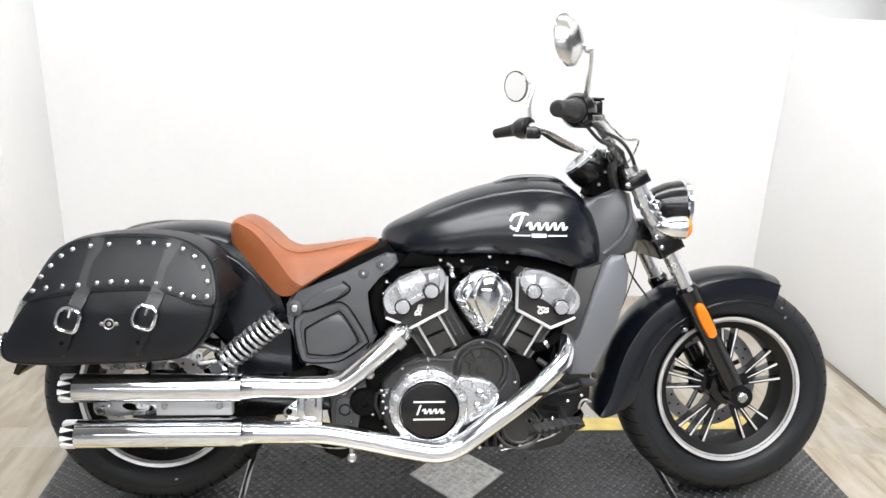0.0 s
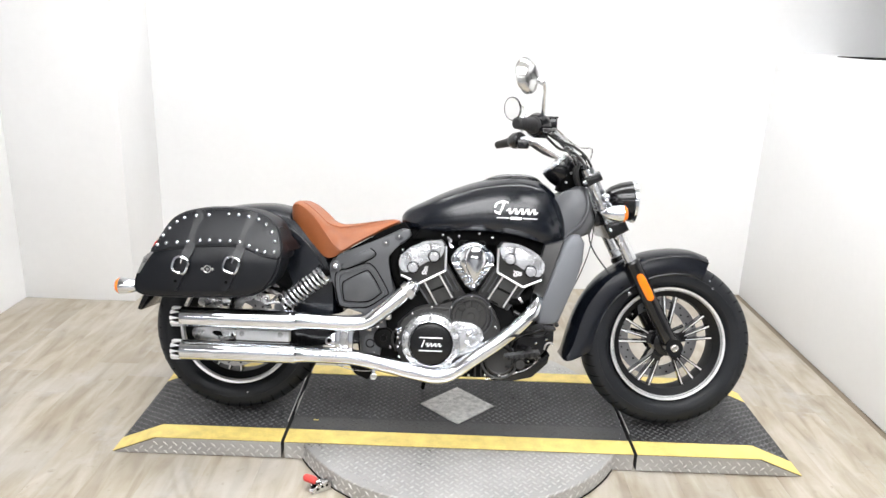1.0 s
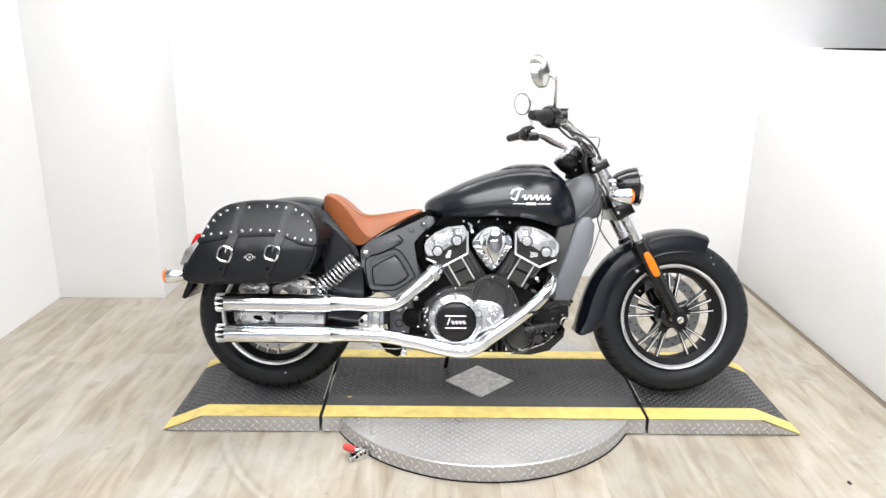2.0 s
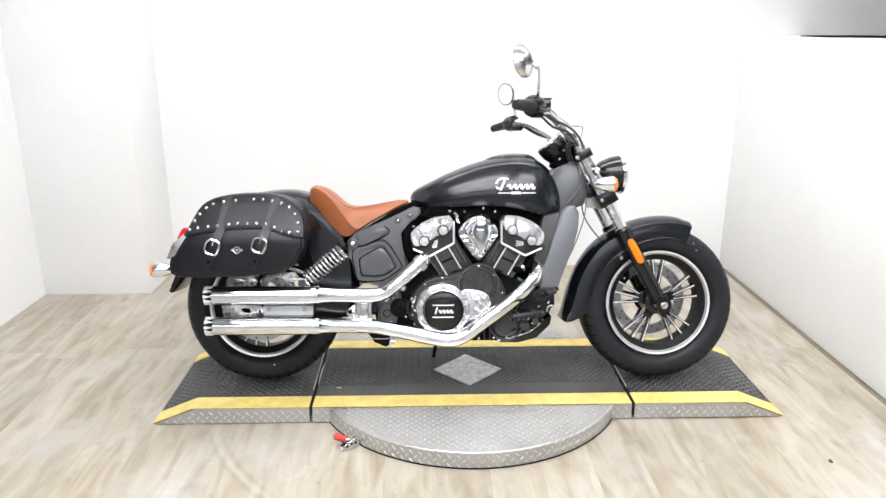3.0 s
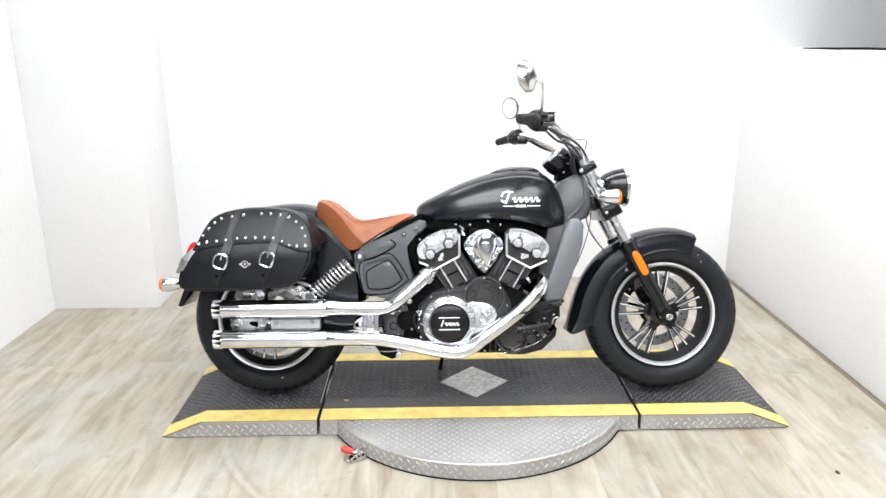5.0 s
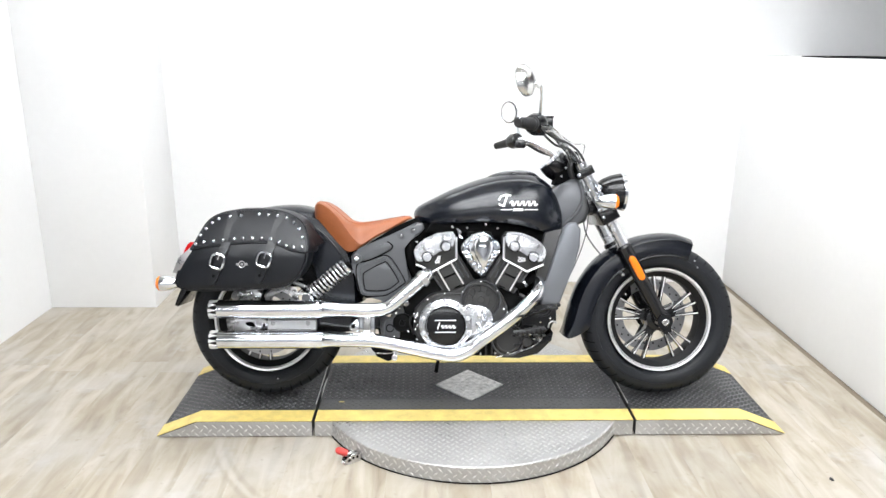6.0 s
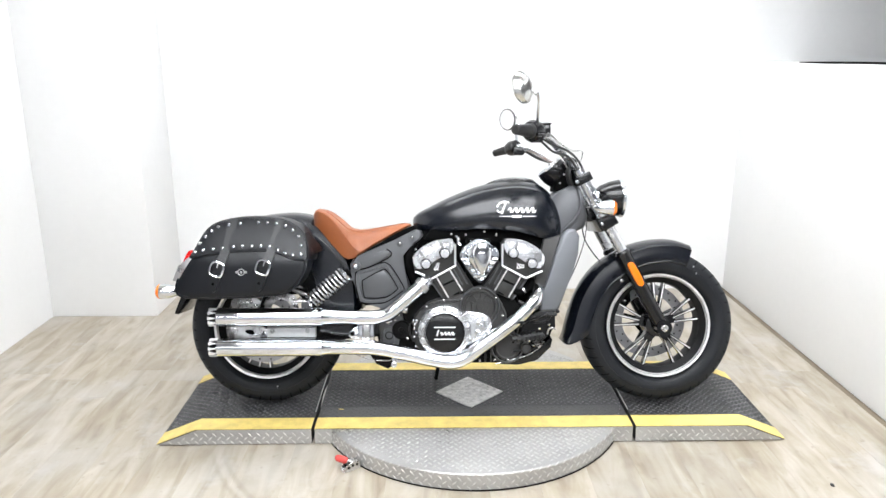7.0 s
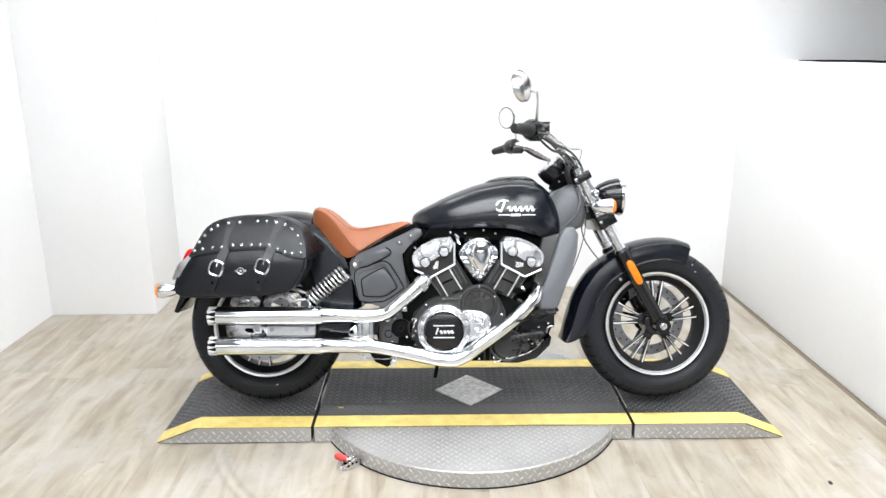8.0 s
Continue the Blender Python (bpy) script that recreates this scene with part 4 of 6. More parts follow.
part("case_cover", prism([(0.618, 0.396), (0.645, 0.421), (0.675, 0.432), (0.706, 0.438), (0.765, 0.437), (0.783, 0.454), (0.812, 0.474), (0.842, 0.482), (0.872, 0.477), (0.900, 0.455), (0.925, 0.416), (0.942, 0.37), (0.92, 0.29), (0.85, 0.22), (0.70, 0.19), (0.62, 0.22), (0.585, 0.29), (0.592, 0.37)], -0.168, -0.13, 0.012, 3), ENGINE, engine)
timing = part("timing_cover", lathe([(0.066, 0.02), (0.066, -0.010), (0.063, -0.015), (0.057, -0.015), (0.054, -0.007), (0.033, -0.008), (0.031, -0.012), (0.014, -0.013), (0.012, -0.016), (0.001, -0.016)], (0.840, -0.166, 0.404), 40), ENGINE, engine, "round ribbed dark timing cover")
for k in range(5):
    a = radians(30 + 30 * k)
    part("rib", rod((0.840 + 0.018 * math.cos(a), -0.176, 0.404 + 0.018 * math.sin(a)), (0.840 + 0.055 * math.cos(a), -0.177, 0.404 + 0.055 * math.sin(a)), 0.0030, 6), ENGINE, timing)
part("lower_cover", lathe([(0.052, 0.02), (0.052, -0.012), (0.045, -0.018), (0.040, -0.014), (0.001, -0.014)], (0.945, -0.145, 0.250), 36), ENGINE, engine, "round dark lower cover")
for x, z in ((0.841, 0.472), (0.773, 0.4335), (0.706, 0.4285), (0.641, 0.406), (0.901, 0.437), (0.926, 0.370), (0.896, 0.203), (0.840, 0.200), (0.945, 0.204), (0.60, 0.255), (0.602, 0.345)):
    again("bolt", small_bolt, Matrix.Translation((x, -0.168, z)), engine, "chrome bolt")

part("timing_ring", lathe([(0.073, -0.002), (0.0765, -0.006), (0.073, -0.010), (0.0695, -0.006)], (0.840, -0.166, 0.404), 40, "y", None, True), CAST, engine)
part("lower_ring", lathe([(0.060, -0.002), (0.064, -0.006), (0.060, -0.010), (0.056, -0.006)], (0.945, -0.150, 0.250), 36, "y", None, True), CAST, engine)
part("case_rib", tube(smooth_path([(0.893, -0.168, 0.452), (0.918, -0.168, 0.412), (0.935, -0.168, 0.37), (0.922, -0.166, 0.32)]), 0.006, 8), ENGINE, engine)
part("case_rib", tube(smooth_path([(0.622, -0.168, 0.390), (0.650, -0.168, 0.414), (0.706, -0.168, 0.4285), (0.768, -0.168, 0.428), (0.790, -0.168, 0.450), (0.815, -0.168, 0.466), (0.841, -0.168, 0.472)]), 0.005, 8), ENGINE, engine)
for k in range(4):
    part("sump_fin", box(0.86 + 0.022 * k, 0.866 + 0.022 * k, -0.150, -0.12, 0.19, 0.225 + 0.01 * k, 0.002), ENGINE, engine)
part("starter_housing", lathe([(0.036, 0.02), (0.036, -0.018), (0.030, -0.026), (0.012, -0.028), (0.010, -0.022), (0.001, -0.022)], (0.545, -0.135, 0.315), 28), ENGINE_DARK, engine, "black round starter housing")
for x, z in ((0.522, 0.352), (0.568, 0.282), (0.515, 0.262), (0.535, 0.372)):
    again("bolt", small_bolt, Matrix.Translation((x, -0.150, z)), engine, "chrome bolt")
for x, z in ((0.590, 0.351), (0.603, 0.353), (0.596, 0.338), (0.594, 0.323), (0.602, 0.307), (0.594, 0.293)):
    part("switch_knob", stud((x, -0.165, z), 0.007, -0.014), CHROME, engine)
part("coolant_hose", tube(smooth_path([(1.045, -0.135, 0.50), (1.02, -0.15, 0.47), (0.985, -0.15, 0.455), (0.965, -0.14, 0.47)]), 0.013, 12), GAP, bike, "black coolant hose")
part("hose_clamp", rod((1.005, -0.152, 0.461), (1.012, -0.152, 0.466), 0.0155, 14), STEEL, bike, "steel hose clamp")
part("sensor", tube([(0.985, -0.145, 0.452), (1.003, -0.150, 0.466), (1.016, -0.150, 0.472)], [0.007, 0.008, 0.005], 10), STEEL, bike, "small steel sensor")

MIDX = 0.836


def cylinder(sign):
    """One bank of the V: barrel, dark head, bright lines and chrome rocker cover. sign: -1 rear, 1 front."""
    f = lambda pts: [(MIDX + sign * x, z) for x, z in pts]
    barrel = part("cylinder", prism(f([(0.050, 0.462), (0.112, 0.432), (0.186, 0.528), (0.112, 0.566)]), -0.165, 0.165, 0.006), ENGINE, bike, "dark grey finned engine cylinder")
    for t in (0.48,):
        p0, p1 = f([(0.058 + 0.060 * t, 0.458 + 0.100 * t), (0.108 + 0.070 * t, 0.436 + 0.094 * t)])
        h = 0.004
        part("fin", prism([(p0[0], p0[1] - h), (p1[0], p1[1] - h), (p1[0], p1[1] + h), (p0[0], p0[1] + h)], -0.1665, -0.15, 0.0006, 1), GAP, barrel, "dark groove across the barrel")
    part("barrel_side", prism(f([(0.016, 0.475), (0.056, 0.458), (0.112, 0.556), (0.080, 0.575)]), -0.150, 0.150, 0.004), ENGINE, barrel, "dark grey inner flank of the barrel")
    part("barrel_side", prism(f([(0.108, 0.440), (0.128, 0.424), (0.188, 0.512), (0.168, 0.526)]), -0.154, 0.150, 0.004), ENGINE, barrel, "dark grey outer flank of the barrel")
    for (x0, z0), (x1, z1) in (f([(0.060, 0.486), (0.097, 0.550)]), f([(0.040, 0.487), (0.082, 0.560)])):
        part("barrel_edge", rod((x0, -0.151, z0), (x1, -0.151, z1), 0.0030, 8), CAST, barrel)
    (x0, z0), (x1, z1) = f([(0.130, 0.428), (0.187, 0.510)])
    part("barrel_edge", rod((x0, -0.154, z0), (x1, -0.154, z1), 0.0028, 8), CAST, barrel)
    p0, p1 = f([(0.072, 0.458), (0.094, 0.448)])
    part("fin", prism([(p0[0], p0[1] - 0.003), (p1[0], p1[1] - 0.003), (p1[0], p1[1] + 0.003), (p0[0], p0[1] + 0.003)], -0.1665, -0.15, 0.0006, 1), GAP, barrel, "dark groove across the barrel")
    for (x0, z0), (x1, z1) in zip(f([(0.061, 0.464), (0.113, 0.438)]), f([(0.110, 0.546), (0.159, 0.517)])):
        part("bright_line", rod((x0, -0.168, z0), (x1, -0.168, z1), 0.0032, 8), TRIM, barrel, "machined bright line")
    part("cylinder_head", prism(f([(0.090, 0.556), (0.176, 0.512), (0.240, 0.536), (0.246, 0.570), (0.225, 0.612), (0.16, 0.646), (0.102, 0.660), (0.088, 0.642)]), -0.178, 0.178, 0.008, 2), ENGINE, barrel, "dark cylinder head")
    pts = [(x, -0.181, z) for x, z in f([(0.089, 0.640), (0.088, 0.558), (0.176, 0.511), (0.238, 0.538)])]
    for a, b in zip(pts, pts[1:]):
        part("bright_line", rod(a, b, 0.0042, 8), TRIM, barrel, "machined bright line")
    # chrome rocker cover: a domed plate along the head's top
    outline = f([(0.092, 0.645), (0.108, 0.662), (0.160, 0.655), (0.207, 0.634), (0.240, 0.604), (0.246, 0.575), (0.231, 0.549), (0.204, 0.553), (0.183, 0.573), (0.152, 0.593), (0.120, 0.591), (0.098, 0.612)])
    cover = part("rocker_cover", prism(outline, -0.193, -0.150, 0.006, 2), BRIGHT, bike, "polished bright rocker cover")
    part("cover_back", prism(f([(0.10, 0.645), (0.165, 0.648), (0.222, 0.616), (0.244, 0.58), (0.24, 0.55), (0.10, 0.58)]), -0.15, 0.17, 0.01, 2), GLOSS, cover)
    part("cover_rim", band(smooth_path(scaled(outline, 0.985), 3, True), smooth_path(scaled(outline, 0.80), 3, True), -0.190, -0.202), BRIGHT, cover, "raised polished rim of the cover")
    for x, z in f([(0.1275, 0.606), (0.197, 0.567)]):
        part("boss", lathe([(0.0185, 0), (0.0185, -0.014), (0.015, -0.020), (0.001, -0.021)], (x, -0.190, z), 24), BRIGHT, cover)
        part("boss_gap", lathe([(0.0185, 0), (0.0185, -0.0012), (0.0205, -0.0012), (0.0205, 0)], (x, -0.2022, z), 24, "y", None, True), GAP, cover, "dark gap round the boss")
    for p, q in (f([(0.132, 0.612), (0.142, 0.650)]), f([(0.197, 0.575), (0.216, 0.615)])):
        part("cover_rib", rod((p[0], -0.195, p[1]), (q[0], -0.195, q[1]), 0.0048, 8), BRIGHT, cover)
    # small bright badge on the head
    (xc, zc), = f([(0.156, 0.556)])
    curl = []
    for k in range(25):
        p = 2 * math.pi * k / 12
        u, v = -0.014 + 0.028 * k / 24 + 0.004 * math.sin(2 * p), 0.008 * math.cos(p) * (1.2 - k / 36)
        curl.append((xc + u, -0.1800, zc + v) if sign > 0 else (xc + v * 0.8 + u * 0.35, -0.1800, zc + u))
    bm = tube(curl, 0.0026, 6)
    part("badge", bm, TRIM, barrel, "small bright badge")
    return barrel


cylinder(-1)
cylinder(1)

# heart-shaped chrome cover in the V
HEART = smooth_path([(0.840, 0.662), (0.805, 0.652), (0.778, 0.628), (0.764, 0.600), (0.774, 0.570), (0.800, 0.532), (0.826, 0.502), (0.840, 0.494), (0.854, 0.502), (0.878, 0.532), (0.902, 0.570), (0.912, 0.600), (0.900, 0.628), (0.874, 0.652)], 4, True)


heart = part("intake_cover", dome(HEART, [(1.0, -0.12), (1.0, -0.185), (0.96, -0.196), (0.86, -0.204), (0.78, -0.200), (0.72, -0.203), (0.66, -0.214), (0.45, -0.226), (0.2, -0.231), (0.01, -0.232)], (0.838, 0.592)), CHROME, bike, "polished chrome heart-shaped cover")
part("cover_dome", dome([(0.845 + (x - 0.838) * 0.50, 0.600 + (z - 0.592) * 0.78) for x, z in HEART], [(1.0, -0.21), (1.0, -0.232), (0.9, -0.238), (0.6, -0.245), (0.01, -0.248)], (0.845, 0.602)), CHROME, heart)
for k in range(5):
    for s in (-1, 1):
        part("flute", rod((0.838 + s * (0.066 - 0.011 * k), -0.203, 0.585 - 0.017 * k), (0.838 + s * (0.046 - 0.009 * k), -0.209, 0.583 - 0.015 * k), 0.004, 8), CHROME, heart)
part("valley_block", box(0.79, 0.885, -0.12, 0.12, 0.46, 0.66, 0.01), ENGINE_DARK, bike, "dark intake block between the cylinders")

fitting = part("fuel_fitting", tube(smooth_path([(0.752, -0.150, 0.668), (0.762, -0.160, 0.660), (0.760, -0.165, 0.645), (0.768, -0.160, 0.636)], 4), 0.0055, 8), CHROME, bike, "small bright fuel fitting")
part("fitting_nut", stud((0.760, -0.168, 0.655), 0.007, -0.008, 6), STEEL, fitting)
for x, z in ((0.735, 0.676), (0.790, 0.674), (0.905, 0.672), (0.86, 0.685), (0.60, 0.62), (0.592, 0.59)):
    again("bolt", small_bolt, Matrix.Translation((x, -0.135, z)), engine, "chrome bolt")

# clutch cover
derby = part("clutch_cover", lathe([(0.100, 0.03), (0.100, -0.006), (0.096, -0.014), (0.088, -0.018), (0.080, -0.020), (0.077, -0.028), (0.073, -0.030), (0.072, -0.024), (0.001, -0.024)], (0.707, -0.185, 0.312), 64), BRIGHT, bike, "polished chrome clutch cover")
part("cover_plate", lathe([(0.0715, 0), (0.0715, -0.004), (0.066, -0.006), (0.001, -0.006)], (0.708, -0.209, 0.312), 48), GLOSS, derby, "gloss black cover plate")
part("cover_groove", lathe([(0.0719, 0.002), (0.0723, -0.0012), (0.0747, -0.0012), (0.0751, 0.002)], (0.707, -0.2150, 0.312), 56, "y", None, True), GAP, derby, "dark groove")
lobe = finish(lathe([(0.010, 0.02), (0.010, -0.011), (0.007, -0.015), (0.004, -0.0155), (0.001, -0.012)], (0, 0, 0), 16), "bolt_boss", BRIGHT)
for k in range(10):
    a = radians(18 + 36 * k)
    again("bolt_boss", lobe, Matrix.Translation((0.707 + 0.088 * math.cos(a), -0.192, 0.312 + 0.088 * math.sin(a))), derby)
for z in (0.333, 0.289):
    part("plate_line", box(0.668, 0.746, -0.2168, -0.2140, z - 0.002, z + 0.002), WHITE, derby, "white line")
for q in wave(0.690, 0.744, 0.3095, 0.0068, 4, 0.0026):
    part("plate_wave", prism(q, -0.2168, -0.2140), WHITE, derby, "white emblem ribbon")
part("plate_wave", prism(slanted(0.675, 0.680, 0.301, 0.325, 0.008), -0.2168, -0.2140), WHITE, derby, "white emblem ribbon")
PRIMARY = smooth_path([(0.775, 0.385), (0.82, 0.386), (0.862, 0.376), (0.884, 0.350), (0.882, 0.318), (0.858, 0.292), (0.82, 0.272), (0.785, 0.262), (0.75, 0.32)], 4, True)
primary = part("drive_cover", dome(PRIMARY, [(1.0, -0.15), (1.0, -0.178), (0.95, -0.188), (0.85, -0.190), (0.80, -0.186), (0.5, -0.188), (0.01, -0.190)], (0.83, 0.325)), BRIGHT, bike, "polished bright drive cover")
for a in ((0.835, 0.345, 0.012), (0.852, 0.33, 0.010), (0.83, 0.312, 0.012), (0.858, 0.35, 0.008)):
    part("drive_boss", stud((a[0], -0.186, a[1]), a[2], -0.008, 14), CHROME, primary)

# exhaust
def silencer(y, z, label):
    s = part("silencer", tube([(-0.127, y, z), (-0.124, y, z), (0.245, y, z - 0.001), (0.252, y, z - 0.001), (0.262, y, z - 0.001)], [0.028, 0.0335, 0.0335, 0.032, 0.026], 40), CHROME, bike, label)
    part("tip_cap", lathe([(0.029, 0.004), (0.0285, -0.006), (0.025, -0.022), (0.012, -0.022), (0.010, -0.002)], (-0.127, y, z), 24, "x"), GLOSS, s, "black end cap")
    fin = finish(loft([[(x, -w, 0.0335), (x, w, 0.0335), (x, w * 0.6, low), (x, -w * 0.6, low)] for x, w, low in ((-0.154, 0.0062, 0.022), (-0.149, 0.0058, 0.024), (-0.138, 0.0030, 0.026), (-0.126, 0.0010, 0.028))]), "tip_fin", SILVER)
    for k in range(10):
        again("tip_fin", fin, Matrix.Translation((0, y, z)) @ Matrix.Rotation(2 * math.pi * (k + 0.5) / 10, 4, "X"), s, "chrome tip fin")
    part("silencer_sleeve", tube([(0.244, y, z - 0.001), (0.258, y, z - 0.001), (0.262, y, z - 0.001), (0.31, y + 0.004, z - 0.001)], [0.0345, 0.0345, 0.030, 0.0265], 32), CHROME, s)
    return s


silencer(-0.225, 0.377, "upper chrome slash exhaust silencer with finned tip")
silencer(-0.222, 0.265, "lower chrome exhaust silencer with finned tip")
upper_pipe = part("header_pipe", tube(smooth_path([(0.26, -0.222, 0.375), (0.33, -0.218, 0.374), (0.44, -0.212, 0.371), (0.485, -0.210, 0.378), (0.52, -0.208, 0.400), (0.625, -0.188, 0.488), (0.64, -0.165, 0.502)], 8), 0.0265, 24), CHROME, bike, "chrome rear header pipe")
lower_pipe = part("header_pipe", tube(smooth_path([(0.26, -0.222, 0.263), (0.36, -0.220, 0.262), (0.45, -0.218, 0.258), (0.56, -0.214, 0.236), (0.66, -0.212, 0.213), (0.735, -0.212, 0.203), (0.785, -0.210, 0.219), (0.84, -0.208, 0.258),
                                                  (0.95, -0.200, 0.337), (1.03, -0.188, 0.408), (1.058, -0.165, 0.445), (1.06, -0.12, 0.48)], 8), 0.0265, 24), CHROME, bike, "chrome front header pipe")
part("pipe_clamp", tube([(0.615, -0.19, 0.480), (0.632, -0.187, 0.494)], 0.031, 20), STEEL, upper_pipe)
bracket = part("pipe_bracket", prism([(0.384, 0.36), (0.450, 0.36), (0.446, 0.33), (0.446, 0.275), (0.388, 0.275)], -0.208, -0.195, 0.005), STEEL, bike, "chrome pipe bracket")
for x in (0.396, 0.438):
    part("bracket_rib", box(x - 0.009, x + 0.009, -0.222, -0.204, 0.274, 0.362, 0.005), CHROME, bracket)
part("bracket_ear", prism(smooth_path([(0.386, 0.338), (0.366, 0.326), (0.352, 0.312), (0.356, 0.296), (0.372, 0.292), (0.388, 0.296)], 4, True), -0.212, -0.200, 0.004), CHROME, bracket)
part("ear_bolt", stud((0.366, -0.212, 0.311), 0.008, -0.004), GAP, bracket)
part("pipe_bung", lathe([(0.011, 0), (0.011, -0.012), (0.0075, -0.014), (0.0065, -0.008), (0.001, -0.008)], (0.519, -0.212, 0.196), 18), STEEL, lower_pipe)

part("bung_neck", rod((0.517, -0.214, 0.232), (0.519, -0.216, 0.204), 0.0075, 12), CHROME, lower_pipe)
for x, z, r in ((0.559, 0.393, 0.013), (0.496, 0.354, 0.014)):
    part("shield_knob", lathe([(r * 0.7, 0.03), (r, 0.0), (r, -0.006), (r * 0.7, -0.011), (0.001, -0.013)], (x, -0.176, z), 20), SATIN_CHROME, upper_pipe, "round bright shield bolt")
part("sensor_wire", tube(smooth_path([(0.373, -0.16, 0.224), (0.411, -0.16, 0.209), (0.46, -0.165, 0.201), (0.502, -0.175, 0.204), (0.516, -0.185, 0.215)], 5), 0.0020, 6), STEEL, bike, "thin braided sensor wire")
# rear suspension, swingarm, side details
def shock(y):
    a, b = Vector((0.352, y, 0.541)), Vector((0.196, y, 0.418))
    s = part("shock_absorber", tube([a, a.lerp(b, 0.25), a.lerp(b, 0.26), a.lerp(b, 0.8), a.lerp(b, 0.81), b], [0.012, 0.012, 0.018, 0.018, 0.012, 0.012], 16), GAP, bike, "rear shock absorber with chrome spring")
    d = (b - a).normalized()
    u = d.orthogonal().normalized()
    w = d.cross(u)
    turns, path = 10.5, []
    for k in range(int(turns * 14) + 1):
        t = k / (turns * 14)
        ang = 2 * math.pi * turns * t
        path.append(a.lerp(b, 0.10 + 0.80 * t) + (u * math.cos(ang) + w * math.sin(ang)) * 0.0280)
    part("spring", tube(path, 0.0047, 10), BRIGHT, s, "chrome coil spring")
    for t in (0.06, 0.92):
        part("spring_seat", tube([a.lerp(b, t), a.lerp(b, t + 0.03)], 0.036, 24), CHROME, s)
    part("eye", lathe([(0.017, -0.02), (0.017, 0.02)], tuple(b.lerp(a, -0.03)), 20), CAST, s)
    return s


shock(-0.172)
shock(0.172)
part("swingarm", prism([(-0.03, 0.335), (0.03, 0.335), (0.30, 0.33), (0.50, 0.36), (0.50, 0.29), (0.30, 0.275), (0.02, 0.27), (-0.03, 0.27)], -0.135, -0.105, 0.01), GLOSS, bike, "black swingarm")
part("swingarm", prism([(-0.03, 0.335), (0.03, 0.335), (0.30, 0.33), (0.50, 0.36), (0.50, 0.29), (0.30, 0.275), (0.02, 0.27), (-0.03, 0.27)], 0.105, 0.135, 0.01), GLOSS, bike, "black swingarm")
plate = part("axle_plate", prism([(0.045, 0.331), (0.225, 0.330), (0.225, 0.294), (0.045, 0.295)], -0.185, -0.150, 0.004), SILVER, bike, "bright silver axle adjuster plate")
for x in (0.066, 0.196):
    part("plate_bolt", lathe([(0.0085, 0), (0.0085, -0.004), (0.006, -0.006), (0.001, -0.006)], (x, -0.185, 0.319), 12), STEEL, plate)
# rear brake: caliper, its slotted bracket and the carrier under the bag
bracket_plate = part("caliper_bracket", prism(smooth_path([(-0.104, 0.330), (-0.040, 0.332), (0.036, 0.328), (0.040, 0.296), (-0.030, 0.291), (-0.100, 0.292)], 3, True), -0.168, -0.158, 0.003), STEEL, bike, "slotted silver caliper bracket")
for x, z, w, h in ((-0.020, 0.313, 0.020, 0.009), (0.024, 0.311, 0.009, 0.007)):
    part("slot", prism([(x + w * math.cos(2 * math.pi * k / 14), z + h * math.sin(2 * math.pi * k / 14) - 0.15 * w * math.cos(2 * math.pi * k / 14)) for k in range(14)], -0.1686, -0.166), GAP, bracket_plate, "dark slot")
for x, z in ((-0.086, 0.311), (-0.070, 0.318)):
    again("bolt", small_bolt, Matrix.Translation((x, -0.168, z)), bracket_plate)
caliper_rear = part("caliper", prism(smooth_path([(-0.092, 0.402), (-0.088, 0.438), (-0.050, 0.446), (-0.006, 0.440), (0.020, 0.428), (0.010, 0.402)], 3, True), -0.150, -0.095, 0.008, 2), STEEL, bike, "silver rear brake caliper")
for x, z in ((-0.062, 0.428), (-0.020, 0.424), (-0.004, 0.412)):
    part("caliper_bolt", stud((x, -0.150, z), 0.008, -0.007), CHROME, caliper_rear)
carrier = part("bag_carrier", prism([(0.030, 0.402), (0.036, 0.432), (0.070, 0.452), (0.112, 0.458), (0.148, 0.448), (0.158, 0.402), (0.136, 0.402), (0.126, 0.428), (0.094, 0.438), (0.066, 0.426), (0.056, 0.402)], -0.158, -0.150, 0.003), STEEL, bike, "silver saddlebag carrier arch")
part("carrier_strap", tube(smooth_path([(0.020, -0.162, 0.402), (0.034, -0.163, 0.440), (0.075, -0.163, 0.462), (0.120, -0.163, 0.465)], 5), 0.006, 8), GLOSS, carrier, "black strap")
again("bolt", small_bolt, Matrix.Translation((0.140, -0.158, 0.436)), carrier)
part("fender_stay", prism([(-0.16, 0.452), (0.19, 0.452), (0.19, 0.475), (-0.16, 0.475)], -0.150, -0.130, 0.004), GAP, bike, "black stay under the saddlebag")
part("bag_bracket", rod((0.20, -0.16, 0.445), (0.14, -0.16, 0.47), 0.007), STEEL, bike, "steel saddlebag bracket")
part("bag_bracket", rod((0.235, -0.18, 0.435), (0.150, -0.2, 0.43), 0.006), STEEL, bike, "steel saddlebag bracket")
part("rear_axle", lathe([(0.018, -0.02), (0.018, 0.30)], (0.010, -0.15, 0.319), 16), STEEL, bike, "steel rear axle")
part("inner_frame", prism([(0.36, 0.53), (0.50, 0.60), (0.59, 0.672), (0.65, 0.70), (1.09, 0.66), (1.09, 0.56), (0.56, 0.40), (0.40, 0.40)], -0.09, 0.09, 0.01), GAP, bike, "black inner frame")
part("front_frame", prism([(0.97, 0.42), (1.02, 0.60), (1.10, 0.66), (1.14, 0.62), (1.08, 0.40), (1.0, 0.36)], -0.10, 0.10, 0.01), GAP, bike, "black front frame tubes")
